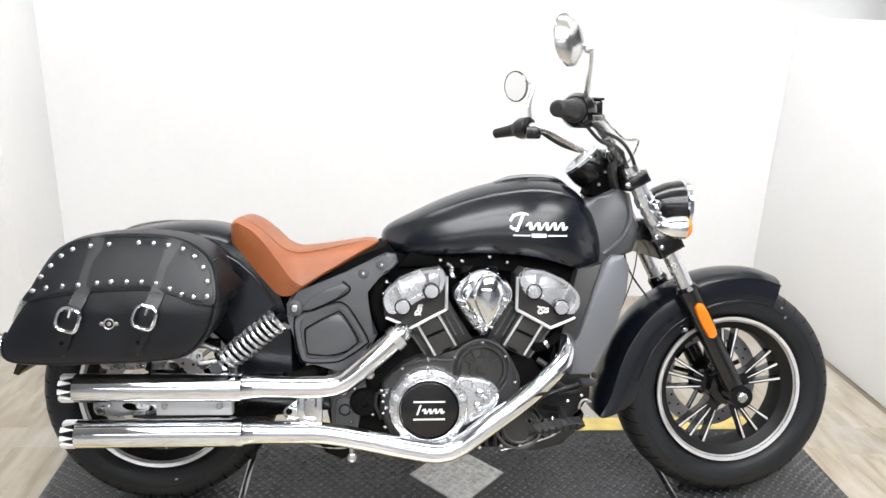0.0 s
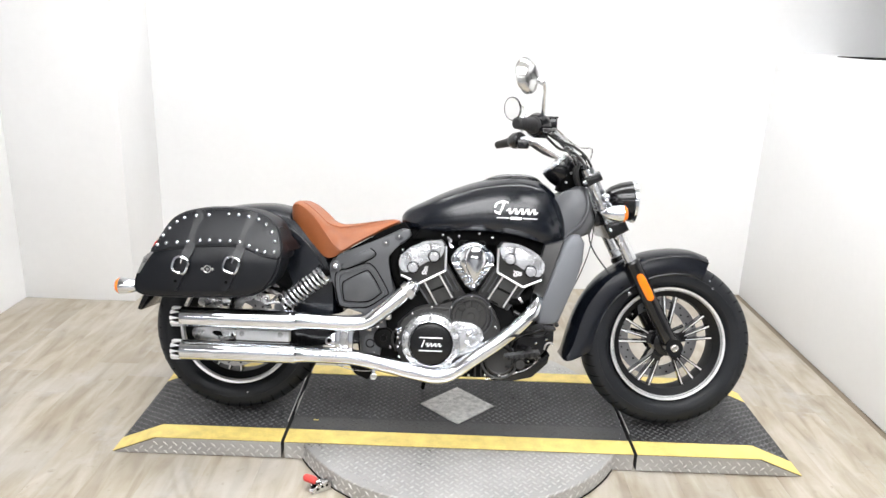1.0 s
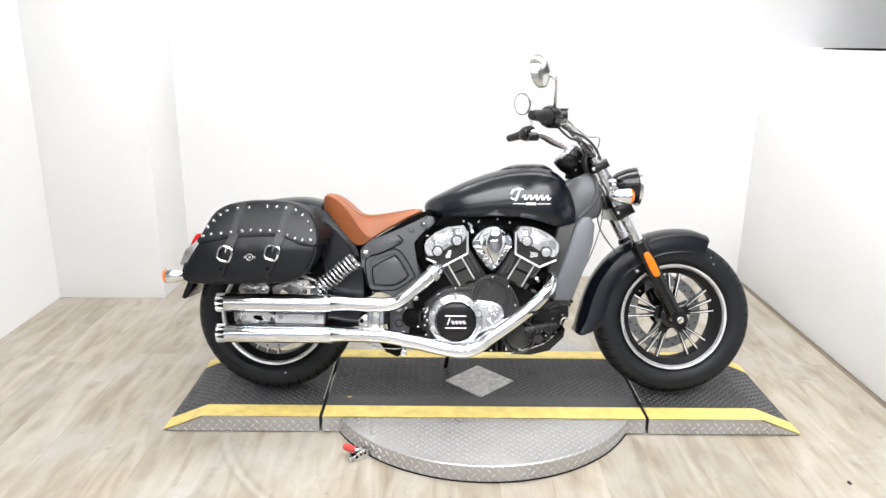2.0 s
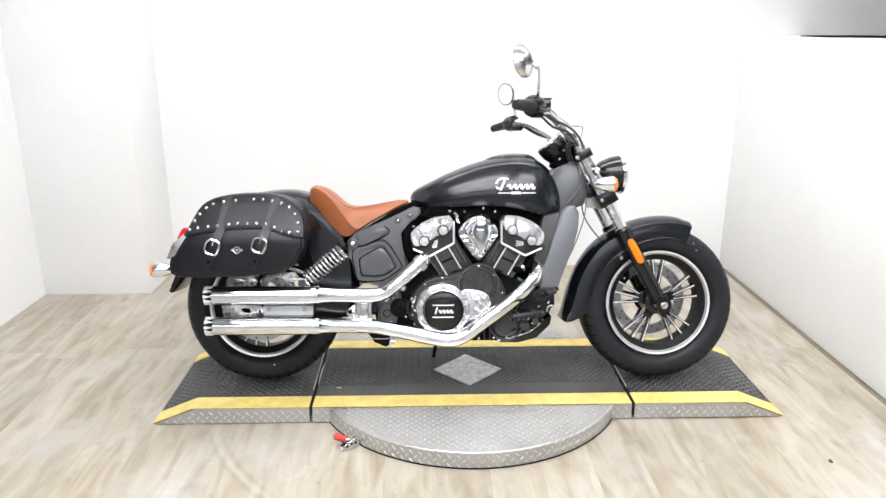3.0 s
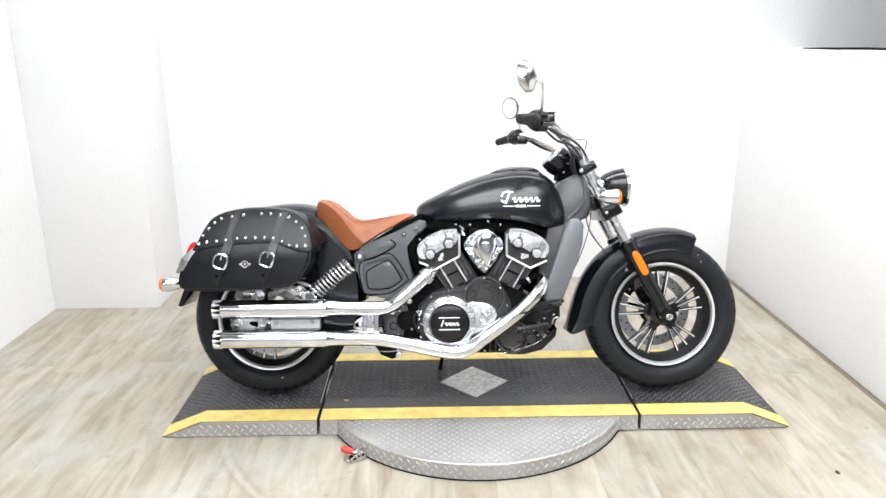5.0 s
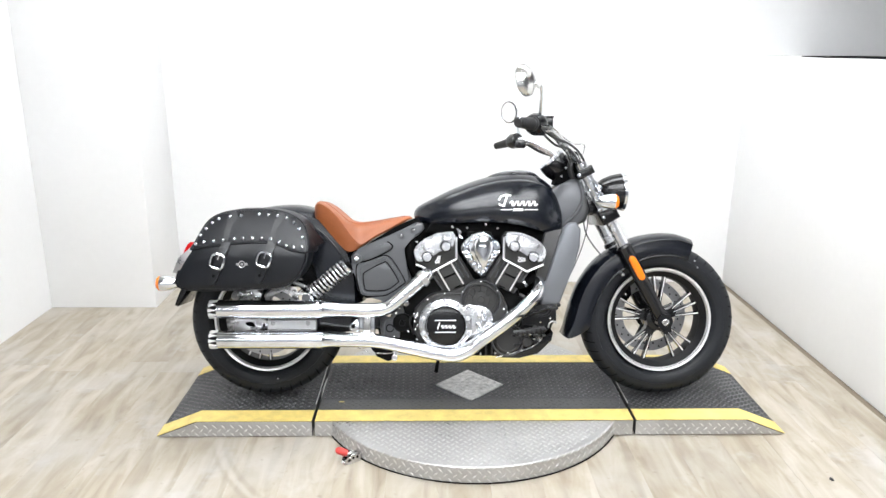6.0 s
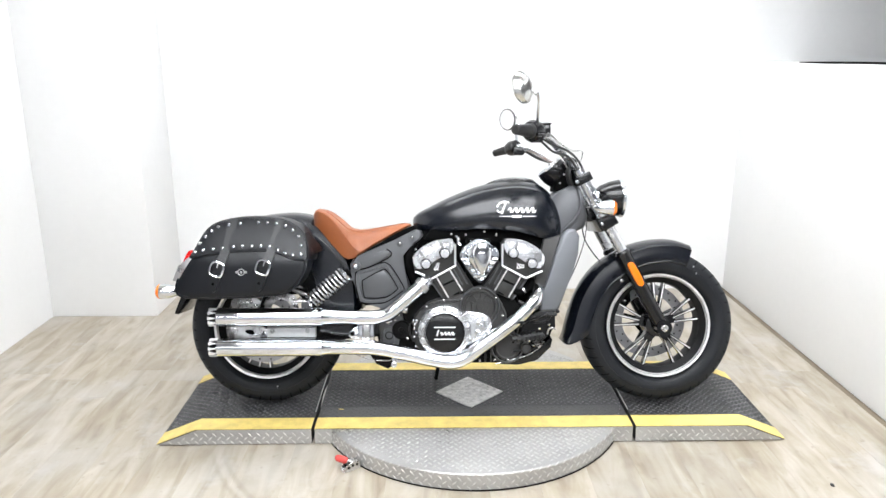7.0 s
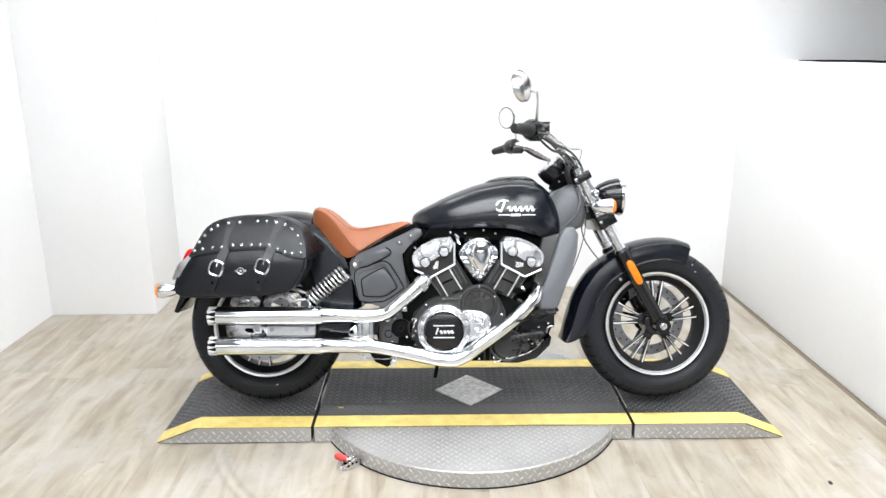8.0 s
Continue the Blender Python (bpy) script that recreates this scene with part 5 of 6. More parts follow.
part("airbox", prism([(0.63, 0.655), (0.66, 0.700), (1.10, 0.690), (1.13, 0.64), (1.09, 0.60), (0.93, 0.655), (0.76, 0.655)], -0.112, 0.112, 0.01), GAP, bike, "black airbox under the tank")
part("rear_hose", tube(smooth_path([(0.600, -0.10, 0.655), (0.578, -0.125, 0.615), (0.575, -0.13, 0.56), (0.60, -0.13, 0.50)]), 0.018, 12), GAP, bike, "black rubber hose")
part("belly_rail", prism([(0.44, 0.33), (0.60, 0.38), (0.60, 0.22), (0.46, 0.24)], -0.12, 0.12, 0.012), ENGINE_DARK, bike, "dark swingarm pivot casting")
pivot = part("pivot_cover", prism([(0.458, 0.345), (0.505, 0.368), (0.545, 0.385), (0.552, 0.355), (0.530, 0.24), (0.52, 0.22), (0.468, 0.23)], -0.15, -0.11, 0.007), CAST, bike, "graphite pivot cover")
part("pivot_recess", lathe([(0.016, 0.004), (0.0155, -0.001), (0.012, -0.001), (0.011, 0.003), (0.001, 0.003)], (0.498, -0.150, 0.294), 20), ENGINE_DARK, pivot, "dark round recess")
part("pivot_rib", tube(smooth_path([(0.475, -0.150, 0.262), (0.478, -0.151, 0.318), (0.510, -0.151, 0.322), (0.516, -0.150, 0.268)], 4), 0.0035, 8), CAST, pivot)
part("side_stand", tube([(0.72, 0.14, 0.22), (0.685, 0.20, 0.10), (0.66, 0.235, -0.045)], [0.010, 0.008, 0.008], 12), GLOSS, bike, "black side stand lowered to the deck")

# saddlebags
BAG = [(-0.237, 0.526), (-0.246, 0.490), (-0.234, 0.466), (-0.184, 0.458), (-0.065, 0.458), (0.074, 0.464), (0.144, 0.476), (0.182, 0.509), (0.205, 0.553), (0.212, 0.600), (0.205, 0.66), (0.165, 0.70), (0.10, 0.715), (-0.08, 0.71), (-0.14, 0.675), (-0.185, 0.61)]
FLAP = [(0.216, 0.593), (0.216, 0.633), (0.201, 0.679), (0.173, 0.709), (0.126, 0.731), (0.065, 0.740), (-0.016, 0.740), (-0.076, 0.732), (-0.115, 0.720), (-0.144, 0.698), (-0.165, 0.660), (-0.180, 0.625), (-0.194, 0.600),
        (-0.161, 0.605), (-0.107, 0.612), (-0.054, 0.618), (0.016, 0.622), (0.075, 0.622), (0.116, 0.614), (0.156, 0.598), (0.186, 0.592)]
BAG_OUT, BAG_BACK = 0.310, 0.135


def bag_tilt(z):
    """How far the bag's face leans in towards the fender at a height."""
    return 0.075 * max(0.0, (z - 0.575) / 0.17) ** 1.25


def saddlebag(s):
    """s: -1 on the machine's right side, 1 on its left."""
    def leaned(bm):
        for v in bm.verts:
            out = max(0.0, min(1.0, (abs(v.co.y) - BAG_BACK) / (BAG_OUT - BAG_BACK)))
            v.co.y -= s * bag_tilt(v.co.z) * out
        return bm

    def cushion(outline, steps):
        cx, cz = sum(p[0] for p in outline) / len(outline), sum(p[1] for p in outline) / len(outline)
        return leaned(dome(smooth_path(outline, 3, True), [(k, s * y) for k, y in steps], (cx, cz)))

    f = BAG_OUT
    bag = part("saddlebag", cushion(BAG, [(0.96, BAG_BACK), (1.02, BAG_BACK + 0.02), (1.03, f - 0.06), (1.0, f - 0.012), (0.985, f - 0.003), (0.95, f), (0.8, f + 0.002), (0.5, f + 0.004), (0.2, f + 0.005), (0.01, f + 0.005)]),
               LEATHER, bike, "black leather saddlebag with studded flap and two straps")
    part("flap", cushion(FLAP, [(1.0, BAG_BACK - 0.002), (1.07, BAG_BACK + 0.03), (1.085, f - 0.085), (1.065, f - 0.04), (1.02, f - 0.006), (1.0, f + 0.003), (0.985, f + 0.007), (0.94, f + 0.008), (0.75, f + 0.010), (0.5, f + 0.011), (0.01, f + 0.011)]), LEATHER, bag, "black leather flap")
    if s > 0:
        return bag
    face = lambda x, z, lift: (x, -f - lift + bag_tilt(z), z)
    part("flap_piping", tube([face(x, z, 0.004) for x, z in smooth_path(scaled(FLAP, 1.006), 3, True)], 0.0034, 6), LEATHER, bag, "rolled leather edge")
    part("bag_piping", tube([face(x, z, -0.010) for x, z in smooth_path(scaled(BAG, 1.012)[:10], 3)], 0.0045, 6), LEATHER, bag, "rolled leather edge")
    part("flap_seam", tube([face(x, z, 0.0082) for x, z in smooth_path(scaled(FLAP, 0.955), 3, True)], 0.0012, 5), LEATHER, bag, "stitched seam")
    # the flap's front side, folded back towards the fender
    side = []
    for u in range(6):
        k = u / 5
        low, mid, top = Vector((0.212 + 0.046 * k, -0.302 + 0.125 * k, 0.596 + 0.022 * k)), Vector((0.216 + 0.024 * k, -0.292 + 0.078 * k, 0.642 + 0.010 * k)), Vector((0.203 + 0.008 * k, -0.272 + 0.030 * k, 0.686 + 0.004 * k))
        back = Vector((-0.005, 0.003, 0))
        side.append([low, low.lerp(mid, 0.5) + Vector((0.002, 0, 0)), mid, top, top + back, mid + back, low.lerp(mid, 0.5) + back, low + back])
    part("flap_side", loft(side), LEATHER, bag, "folded leather side of the flap")
    part("side_seam", tube([(r[0].x + 0.001, r[0].y - 0.001, r[0].z + 0.006) for r in side], 0.0014, 6), STRAP, bag, "stitched seam")
    # studs along the flap
    me = finish(stud((0, 0, 0), 0.0068, -0.006), "stud", CHROME)
    upper = [(-0.105, 0.707), (-0.068, 0.715), (-0.028, 0.719), (0.036, 0.723), (0.069, 0.722), (0.102, 0.718), (0.135, 0.710), (0.162, 0.694), (0.184, 0.671), (0.196, 0.641), (0.198, 0.609)]
    lower = [(0.168, 0.608), (0.142, 0.613), (0.115, 0.625), (0.085, 0.636), (0.053, 0.639), (0.021, 0.639), (-0.013, 0.639), (-0.043, 0.637), (-0.082, 0.632), (-0.115, 0.629), (-0.149, 0.625), (-0.176, 0.619), (-0.163, 0.649), (-0.146, 0.672), (-0.127, 0.693)]
    for x, z in upper + lower:
        again("stud", me, Matrix.Translation(face(x, z, 0.0105)), bag, "chrome stud")
    for line, c in (([(-0.055, 0.736), (-0.062, 0.674), (-0.073, 0.615), (-0.097, 0.546), (-0.121, 0.478)], (-0.096, 0.559)), ([(0.117, 0.732), (0.103, 0.673), (0.088, 0.614), (0.064, 0.545), (0.040, 0.482)], (0.066, 0.565))):
        path = smooth_path(line, 6)
        rings = []
        for i, (x, z) in enumerate(path):
            p, q = path[max(i - 1, 0)], path[min(i + 1, len(path) - 1)]
            t = Vector((q[0] - p[0], 0, q[1] - p[1])).normalized()
            n = Vector((-t.z, 0, t.x))
            left = len(path) - 1 - i
            w = 0.0165 * (0.55 if left == 0 else 0.86 if left == 1 else 1.0)
            top, low = (0.0112, 0.002) if z > 0.60 else (0.0175, 0.001)
            o, u = Vector(face(x, z, top)), Vector(face(x, z, low))
            rings.append([u + n * w, o + n * (w - 0.0015), o - n * (w - 0.0015), u - n * w])
        part("strap", loft(rings), STRAP, bag, "worn black leather strap")
        # rounded square buckle, tongue and the strap's hole
        t = Vector((path[-8][0] - path[-16][0], 0, path[-8][1] - path[-16][1])).normalized()
        n = Vector((-t.z, 0, t.x))
        loop = []
        for k in range(32):
            a = 2 * math.pi * k / 32
            q = Vector((c[0], 0, c[1])) + n * 0.0235 * math.copysign(abs(math.cos(a)) ** 0.62, math.cos(a)) + t * 0.0250 * math.copysign(abs(math.sin(a)) ** 0.62, math.sin(a))
            loop.append(face(q.x, q.z, 0.0195))
        part("buckle", tube(loop + [loop[0]], 0.0046, 10, None, False), CHROME, bag, "chrome roller buckle")
        q, r = Vector((c[0], 0, c[1])) - t * 0.025, Vector((c[0], 0, c[1])) - t * 0.006
        part("buckle_tongue", rod(face(q.x, q.z, 0.021), face(r.x, r.z, 0.018), 0.0032, 8), CHROME, bag)
        x, z = path[-4]
        part("strap_hole", lathe([(0.0048, 0), (0.0048, -0.0006), (0.001, -0.0006)], face(x, z, 0.0176), 14), GAP, bag, "punched hole")
    # round concho between the straps
    x, z = -0.014, 0.548
    part("concho", lathe([(0.0125, 0.004), (0.0125, -0.003), (0.0115, -0.0045), (0.0095, -0.0035), (0.0090, 0.0005), (0.0055, 0.0005), (0.0045, -0.0025), (0.001, -0.0032)], face(x, z, 0.004), 24), STEEL, bag, "round silver concho")
    for a in (0, 180):
        part("concho_lug", stud(face(x + 0.016 * math.cos(radians(a)), z, 0.004), 0.005, -0.004), STEEL, bag)
    return bag


saddlebag(-1)
saddlebag(1)

# tail: light, signals and plate bracket
part("tail_light", dome([(x, z) for x, z in smooth_path([(-0.304, 0.616), (-0.280, 0.608), (-0.292, 0.581), (-0.332, 0.547), (-0.332, 0.566)], 4, True)], [(0.7, 0.02), (0.78, 0.028), (0.78, 0.052), (0.7, 0.06)], (-0.316, 0.592)), RED, bike, "red tail light lens")
part("tail_bracket", prism([(-0.290, 0.590), (-0.336, 0.551), (-0.358, 0.495), (-0.335, 0.490), (-0.265, 0.56)], -0.03, 0.03, 0.006), STEEL, bike, "silver tail light bracket")


def turn_signal(x, y, z, facing, label):
    """A chrome bullet lamp with an amber lens; facing: 1 forward, -1 back."""
    s = part("turn_signal", lathe([(0.004, -facing * 0.052), (0.016, -facing * 0.040), (0.025, -facing * 0.015), (0.0285, facing * 0.012), (0.0285, facing * 0.020)], (x, y, z), 28, "x"), CHROME, bike, label)
    part("lens", lathe([(0.0275, facing * 0.018), (0.0275, facing * 0.024), (0.020, facing * 0.033), (0.001, facing * 0.036)], (x, y, z), 28, "x"), AMBER, s, "amber lens")
    return s


turn_signal(-0.320, -0.20, 0.470, -1, "chrome bullet rear turn signal")
turn_signal(-0.320, 0.20, 0.470, -1, "chrome bullet rear turn signal")
part("signal_bar", rod((-0.315, -0.19, 0.47), (-0.315, 0.19, 0.47), 0.008), STEEL, bike)
part("plate_bracket", prism([(-0.268, 0.455), (-0.300, 0.450), (-0.330, 0.375), (-0.318, 0.370), (-0.300, 0.40)], -0.09, 0.09, 0.003), GLOSS, bike, "black plate bracket")

# ---- front end ----
rear_parts = set(bike.children)
fork_top, fork_low = Vector((1.236, 0, 0.905)), Vector((1.557, 0, 0.312))
axis = (fork_low - fork_top).normalized()
for s in (-1, 1):
    y = s * 0.105
    v = Vector((0, y, 0))
    tube_ob = part("fork_tube", tube([fork_top + v, fork_top.lerp(fork_low, 0.56) + v], 0.0215, 24), BRIGHT, bike, "bright polished fork tube")
    slider = part("fork_slider", tube([fork_top.lerp(fork_low, 0.50) + v, fork_top.lerp(fork_low, 0.515) + v, fork_top.lerp(fork_low, 0.53) + v, fork_top.lerp(fork_low, 0.9) + v, fork_top.lerp(fork_low, 1.0) + v, fork_top.lerp(fork_low, 1.035) + v],
                                      [0.024, 0.0295, 0.0275, 0.0265, 0.024, 0.016], 24), GLOSS, bike, "black fork slider")
    part("axle_clamp", lathe([(0.030, -0.03), (0.030, 0.03)], (1.556, y, 0.313), 24), GLOSS, slider)
    part("axle_cap", lathe([(0.013, 0), (0.013, s * 0.006), (0.009, s * 0.009), (0.001, s * 0.007)], (1.556, y + s * 0.03, 0.313), 20), STEEL, slider, "steel axle cap")
    part("fender_bolt", stud((1.392, y + s * 0.012, 0.497), 0.010, s * 0.016), CHROME, slider)
    part("fender_bolt", stud((1.452, y + s * 0.012, 0.528), 0.010, s * 0.016), CHROME, slider)
    part("tube_cap", tube([fork_top + v - axis * 0.016, fork_top + v], 0.022, 20), CHROME, tube_ob)
# amber reflector on the near slider
c = fork_top.lerp(fork_low, 0.648)
e = fork_top.lerp(fork_low, 0.580)
g = fork_top.lerp(fork_low, 0.716)
side = Vector((axis.z, 0, -axis.x)) * 0.0135
part("reflector", prism(smooth_path([(e.x + side.x * 0.8, e.z + side.z * 0.8), (e.x - side.x * 0.8, e.z - side.z * 0.8), (c.x - side.x, c.z - side.z), (g.x - side.x * 0.8, g.z - side.z * 0.8), (g.x + side.x * 0.8, g.z + side.z * 0.8), (c.x + side.x, c.z + side.z)], 3, True), -0.141, -0.126, 0.003), AMBER, bike, "amber fork reflector")


def clamp(t, name, w, thick, label):
    q = fork_top.lerp(fork_low, t)
    u, n = axis, Vector((axis.z, 0, -axis.x))
    pts = [q + u * thick + n * w, q - u * thick + n * w, q - u * thick - n * w, q + u * thick - n * w]
    return part(name, prism([(p.x, p.z) for p in pts], -0.138, 0.138, 0.008, 3), GLOSS, bike, label)


upper_clamp = clamp(0.035, "upper_clamp", 0.030, 0.016, "black upper fork clamp")
lower_clamp = clamp(0.31, "lower_clamp", 0.036, 0.026, "black lower fork clamp")
for t, w in ((0.29, 0.008), (0.335, 0.006)):
    q = fork_top.lerp(fork_low, t)
    again("bolt", finish(stud((0, 0, 0), 0.009, -0.008), "bolt", CHROME), Matrix.Translation((q.x - 0.030, -0.138, q.z + 0.006)), lower_clamp)
q = fork_top.lerp(fork_low, 0.07)
again("bolt", finish(stud((0, 0, 0), 0.009, -0.008), "bolt", CHROME), Matrix.Translation((q.x - 0.040, -0.138, q.z + 0.008)), upper_clamp)
for t in (0.12, 0.20):
    q = fork_top.lerp(fork_low, t)
    part("tube_collar", tube([q + Vector((0, -0.105, 0)) - axis * 0.012, q + Vector((0, -0.105, 0)) + axis * 0.012], 0.0255, 24), CHROME, bike, "chrome fork collar")

headlight = part("headlight", lathe([(0.006, -0.098), (0.028, -0.091), (0.050, -0.067), (0.065, -0.033), (0.072, 0.0), (0.073, 0.012)], (1.402, 0.0, 0.814), 48, "x"), GLOSS, bike, "gloss black headlight bucket")
part("headlight_rim", lathe([(0.072, 0.006), (0.077, 0.010), (0.077, 0.020), (0.067, 0.026), (0.065, 0.012)], (1.402, 0.0, 0.814), 48, "x", None, True), CHROME, headlight, "chrome headlight rim")
part("headlight_lens", lathe([(0.066, 0.016), (0.050, 0.025), (0.026, 0.031), (0.001, 0.033)], (1.402, 0.0, 0.814), 40, "x"), GLASS, headlight, "clear headlight lens")
part("headlight_bracket", box(1.27, 1.34, -0.05, 0.05, 0.72, 0.78, 0.012), GLOSS, headlight, "black headlight bracket")
for y in (-1, 1):
    turn_signal(1.309, y * 0.235, 0.772, 1, "chrome bullet front turn signal")
    part("signal_stalk", rod((1.300, y * 0.10, 0.800), (1.292, y * 0.235, 0.780), 0.009), CHROME, bike, "chrome signal stalk")
    part("stalk_bolt", stud((1.292, y * 0.135, 0.822), 0.016, y * 0.02, 16), CHROME, bike)

caliper = part("front_caliper", prism([(1.418, 0.452), (1.448, 0.472), (1.472, 0.450), (1.480, 0.395), (1.456, 0.366), (1.428, 0.384)], 0.055, 0.105, 0.010, 3), GLOSS, bike, "black front brake caliper")
for x, z in ((1.446, 0.446), (1.454, 0.398)):
    again("bolt", small_bolt, Matrix.Translation((x, 0.055, z)), caliper)
# the fork and the lamp stand a little back of the drawn line
for ob in bike.children:
    if ob not in rear_parts:
        ob.location.x -= 0.006

# handlebar and controls
bar_half = [(1.215, -0.05, 0.935), (1.190, -0.11, 0.950), (1.120, -0.21, 1.000), (1.078, -0.280, 1.024), (1.023, -0.345, 1.036), (0.946, -0.468, 1.029)]
part("handlebar", tube(smooth_path(bar_half[::-1] + [(1.215, 0.05, 0.935), (1.190, 0.09, 0.950), (1.120, 0.145, 0.998), (1.075, 0.17, 1.025), (1.030, 0.19, 1.035), (0.985, 0.245, 1.030), (0.940, 0.312, 1.021)], 6), 0.0135, 16), BRIGHT, bike, "chrome handlebar")
for s in (-1, 1):
    # the bar is turned a little, so its far half lies closer in
    off, small = (-0.040, 1.0) if s < 0 else (-0.115, 0.84)
    a, b = (Vector((0.999, -0.385, 1.035)), Vector((0.938, -0.478, 1.029))) if s < 0 else (Vector((0.992, 0.235, 1.030)), Vector((0.937, 0.318, 1.020)))
    d = (b - a).normalized()
    part("grip", tube([a, a.lerp(b, 0.06), a.lerp(b, 0.1), a.lerp(b, 0.5), a.lerp(b, 0.95), a.lerp(b, 1.0)], [r * small for r in (0.028, 0.027, 0.0225, 0.0195, 0.0175, 0.012)], 20), GRIP, bike, "black rubber grip")
    part("switch_housing", tube([a - d * 0.055, a - d * 0.05, a - d * 0.02, a], [r * small for r in (0.024, 0.036, 0.039, 0.031)], 18), GLOSS, bike, "black switch housing")
    part("switch_block", box(1.005, 1.05, s * 0.30 + off - 0.018, s * 0.30 + off + 0.018, 1.0, 1.035, 0.006), GLOSS, bike)
    part("control_lever", tube(smooth_path([(1.065, s * 0.30 + off, 1.028), (1.062, s * 0.34 + off, 1.022), (1.040, s * 0.385 + off, 1.016), (1.015, s * 0.415 + off, 1.014)]), [0.008] * 8 + [0.006] * 10 + [0.007], 10), GLOSS, bike, "black control lever")
    if s < 0:
        bent = [(1.031, -0.355, 1.045), (1.028, -0.385, 1.095), (1.025, -0.415, 1.147), (1.014, -0.425, 1.161), (0.987, -0.430, 1.166)]
    else:
        bent = [(1.025, 0.200, 1.045), (1.022, 0.225, 1.10), (1.042, 0.260, 1.162), (1.029, 0.270, 1.178), (1.008, 0.275, 1.180)]
    stem = part("mirror_stem", tube(smooth_path(bent, 5), [0.0075] * 8 + [0.006] * 13, 12), CHROME, bike, "chrome mirror stem")
    part("stem_joint", stud((bent[3][0], bent[3][1], bent[3][2] - 0.003), 0.009, -0.008, 12), STEEL, stem)
    # round mirror facing the rider
    m = Matrix.Translation((0.972 if s < 0 else 0.994, s * 0.392 + off, 1.176 if s < 0 else 1.162)) @ Matrix.Rotation(radians(s * 46), 4, "Z") @ Matrix.Rotation(radians(-8), 4, "Y")
    bm = lathe([(0.001, 0.022), (0.025, 0.019), (0.042, 0.008), (0.049, -0.004), (0.0485, -0.008)], (0, 0, 0), 36, "x")
    bmesh.ops.transform(bm, matrix=m @ Matrix.Diagonal((small, small, 1.1 * small, 1)), verts=bm.verts[:])
    shell = part("mirror_shell", bm, SATIN_CHROME, bike, "round chrome mirror shell")
    bm = lathe([(0.046, -0.006), (0.046, -0.010), (0.001, -0.0095)], (0, 0, 0), 36, "x")
    bmesh.ops.transform(bm, matrix=m @ Matrix.Diagonal((small, small, 1.1 * small, 1)), verts=bm.verts[:])
    part("mirror_glass", bm, MIRROR, shell, "mirror glass")
    bm = lathe([(0.046, -0.0115), (0.0505, -0.009), (0.0505, -0.003), (0.046, -0.003)], (0, 0, 0), 36, "x", None, True)
    bmesh.ops.transform(bm, matrix=m @ Matrix.Diagonal((small, small, 1.1 * small, 1)), verts=bm.verts[:])
    part("mirror_bezel", bm, SATIN_CHROME if s < 0 else DARK_CHROME, shell, "chrome bezel")
part("master_cylinder", box(1.030, 1.082, -0.325, -0.275, 1.028, 1.064, 0.006), GLOSS, bike, "black brake fluid reservoir")
part("reservoir_cap", box(1.028, 1.084, -0.327, -0.273, 1.064, 1.070, 0.002), GLOSS, bike)
# round gauge on the clamp
GAUGE_AXIS = Vector((-0.66, 0, 0.75))
gauge_at = lambda d: Vector((1.128, 0, 0.936)) + GAUGE_AXIS * d
gauge = part("gauge", tube([gauge_at(d) for d in (-0.085, -0.07, -0.035, -0.008, 0.0)], [0.030, 0.046, 0.056, 0.057, 0.054], 36), GLOSS, bike, "black round speedometer pod")
part("gauge_ring", tube([gauge_at(d) for d in (-0.002, 0.005, 0.008)], [0.0575, 0.0575, 0.053], 36), CHROME, gauge, "chrome gauge ring")
part("gauge_glass", tube([gauge_at(0.0075), gauge_at(0.0095)], [0.052, 0.050], 32), GLASS, gauge, "clear gauge glass")
part("ignition_block", prism([(1.135, 0.845), (1.150, 0.905), (1.205, 0.935), (1.232, 0.90), (1.222, 0.85), (1.18, 0.825)], -0.05, 0.05, 0.012, 3), GAP, bike, "black ignition housing")
for y in (-0.05, -0.02, 0.03):
    part("loom", tube(smooth_path([(1.21, y - 0.03, 0.945), (1.19, y - 0.035, 0.915), (1.20, y - 0.03, 0.87), (1.225, y - 0.02, 0.83)]), 0.008, 8), CABLE, bike, "black wiring loom")
for y in (-0.04, 0.04):
    part("riser", tube([(1.236, y, 0.89), (1.222, y, 0.925), (1.212, y, 0.945)], 0.019, 18), GLOSS, bike, "black handlebar riser")
riser_clamp = part("riser_clamp", tube([(1.205, -0.06, 0.948), (1.205, 0.06, 0.948)], 0.022, 18), GLOSS, bike)
for y in (-0.052, -0.030):
    part("clamp_edge", lathe([(0.0215, -0.002), (0.0232, -0.001), (0.0232, 0.001), (0.0215, 0.002)], (1.205, y, 0.948), 20, "y", None, True), STEEL, riser_clamp, "bright clamp edge")
for x, z in ((1.178, 0.905), (1.196, 0.880), (1.162, 0.872)):
    part("bolt", stud((x, -0.049, z), 0.0045, -0.006, 8), STEEL, bike, "small bright screw")


def cable(pts, r=0.0045, mat=None, label="black control cable"):
    return part("cable", tube(smooth_path(pts, 7), r, 8), mat or CABLE, bike, label)


cable([(1.04, -0.30, 1.03), (1.09, -0.28, 1.00), (1.16, -0.20, 0.985), (1.215, -0.13, 0.955), (1.25, -0.09, 0.90), (1.255, -0.08, 0.84)], 0.0045)
cable([(1.05, -0.30, 1.01), (1.10, -0.26, 0.975), (1.17, -0.17, 0.965), (1.22, -0.10, 0.92), (1.245, -0.07, 0.86)], 0.0045)
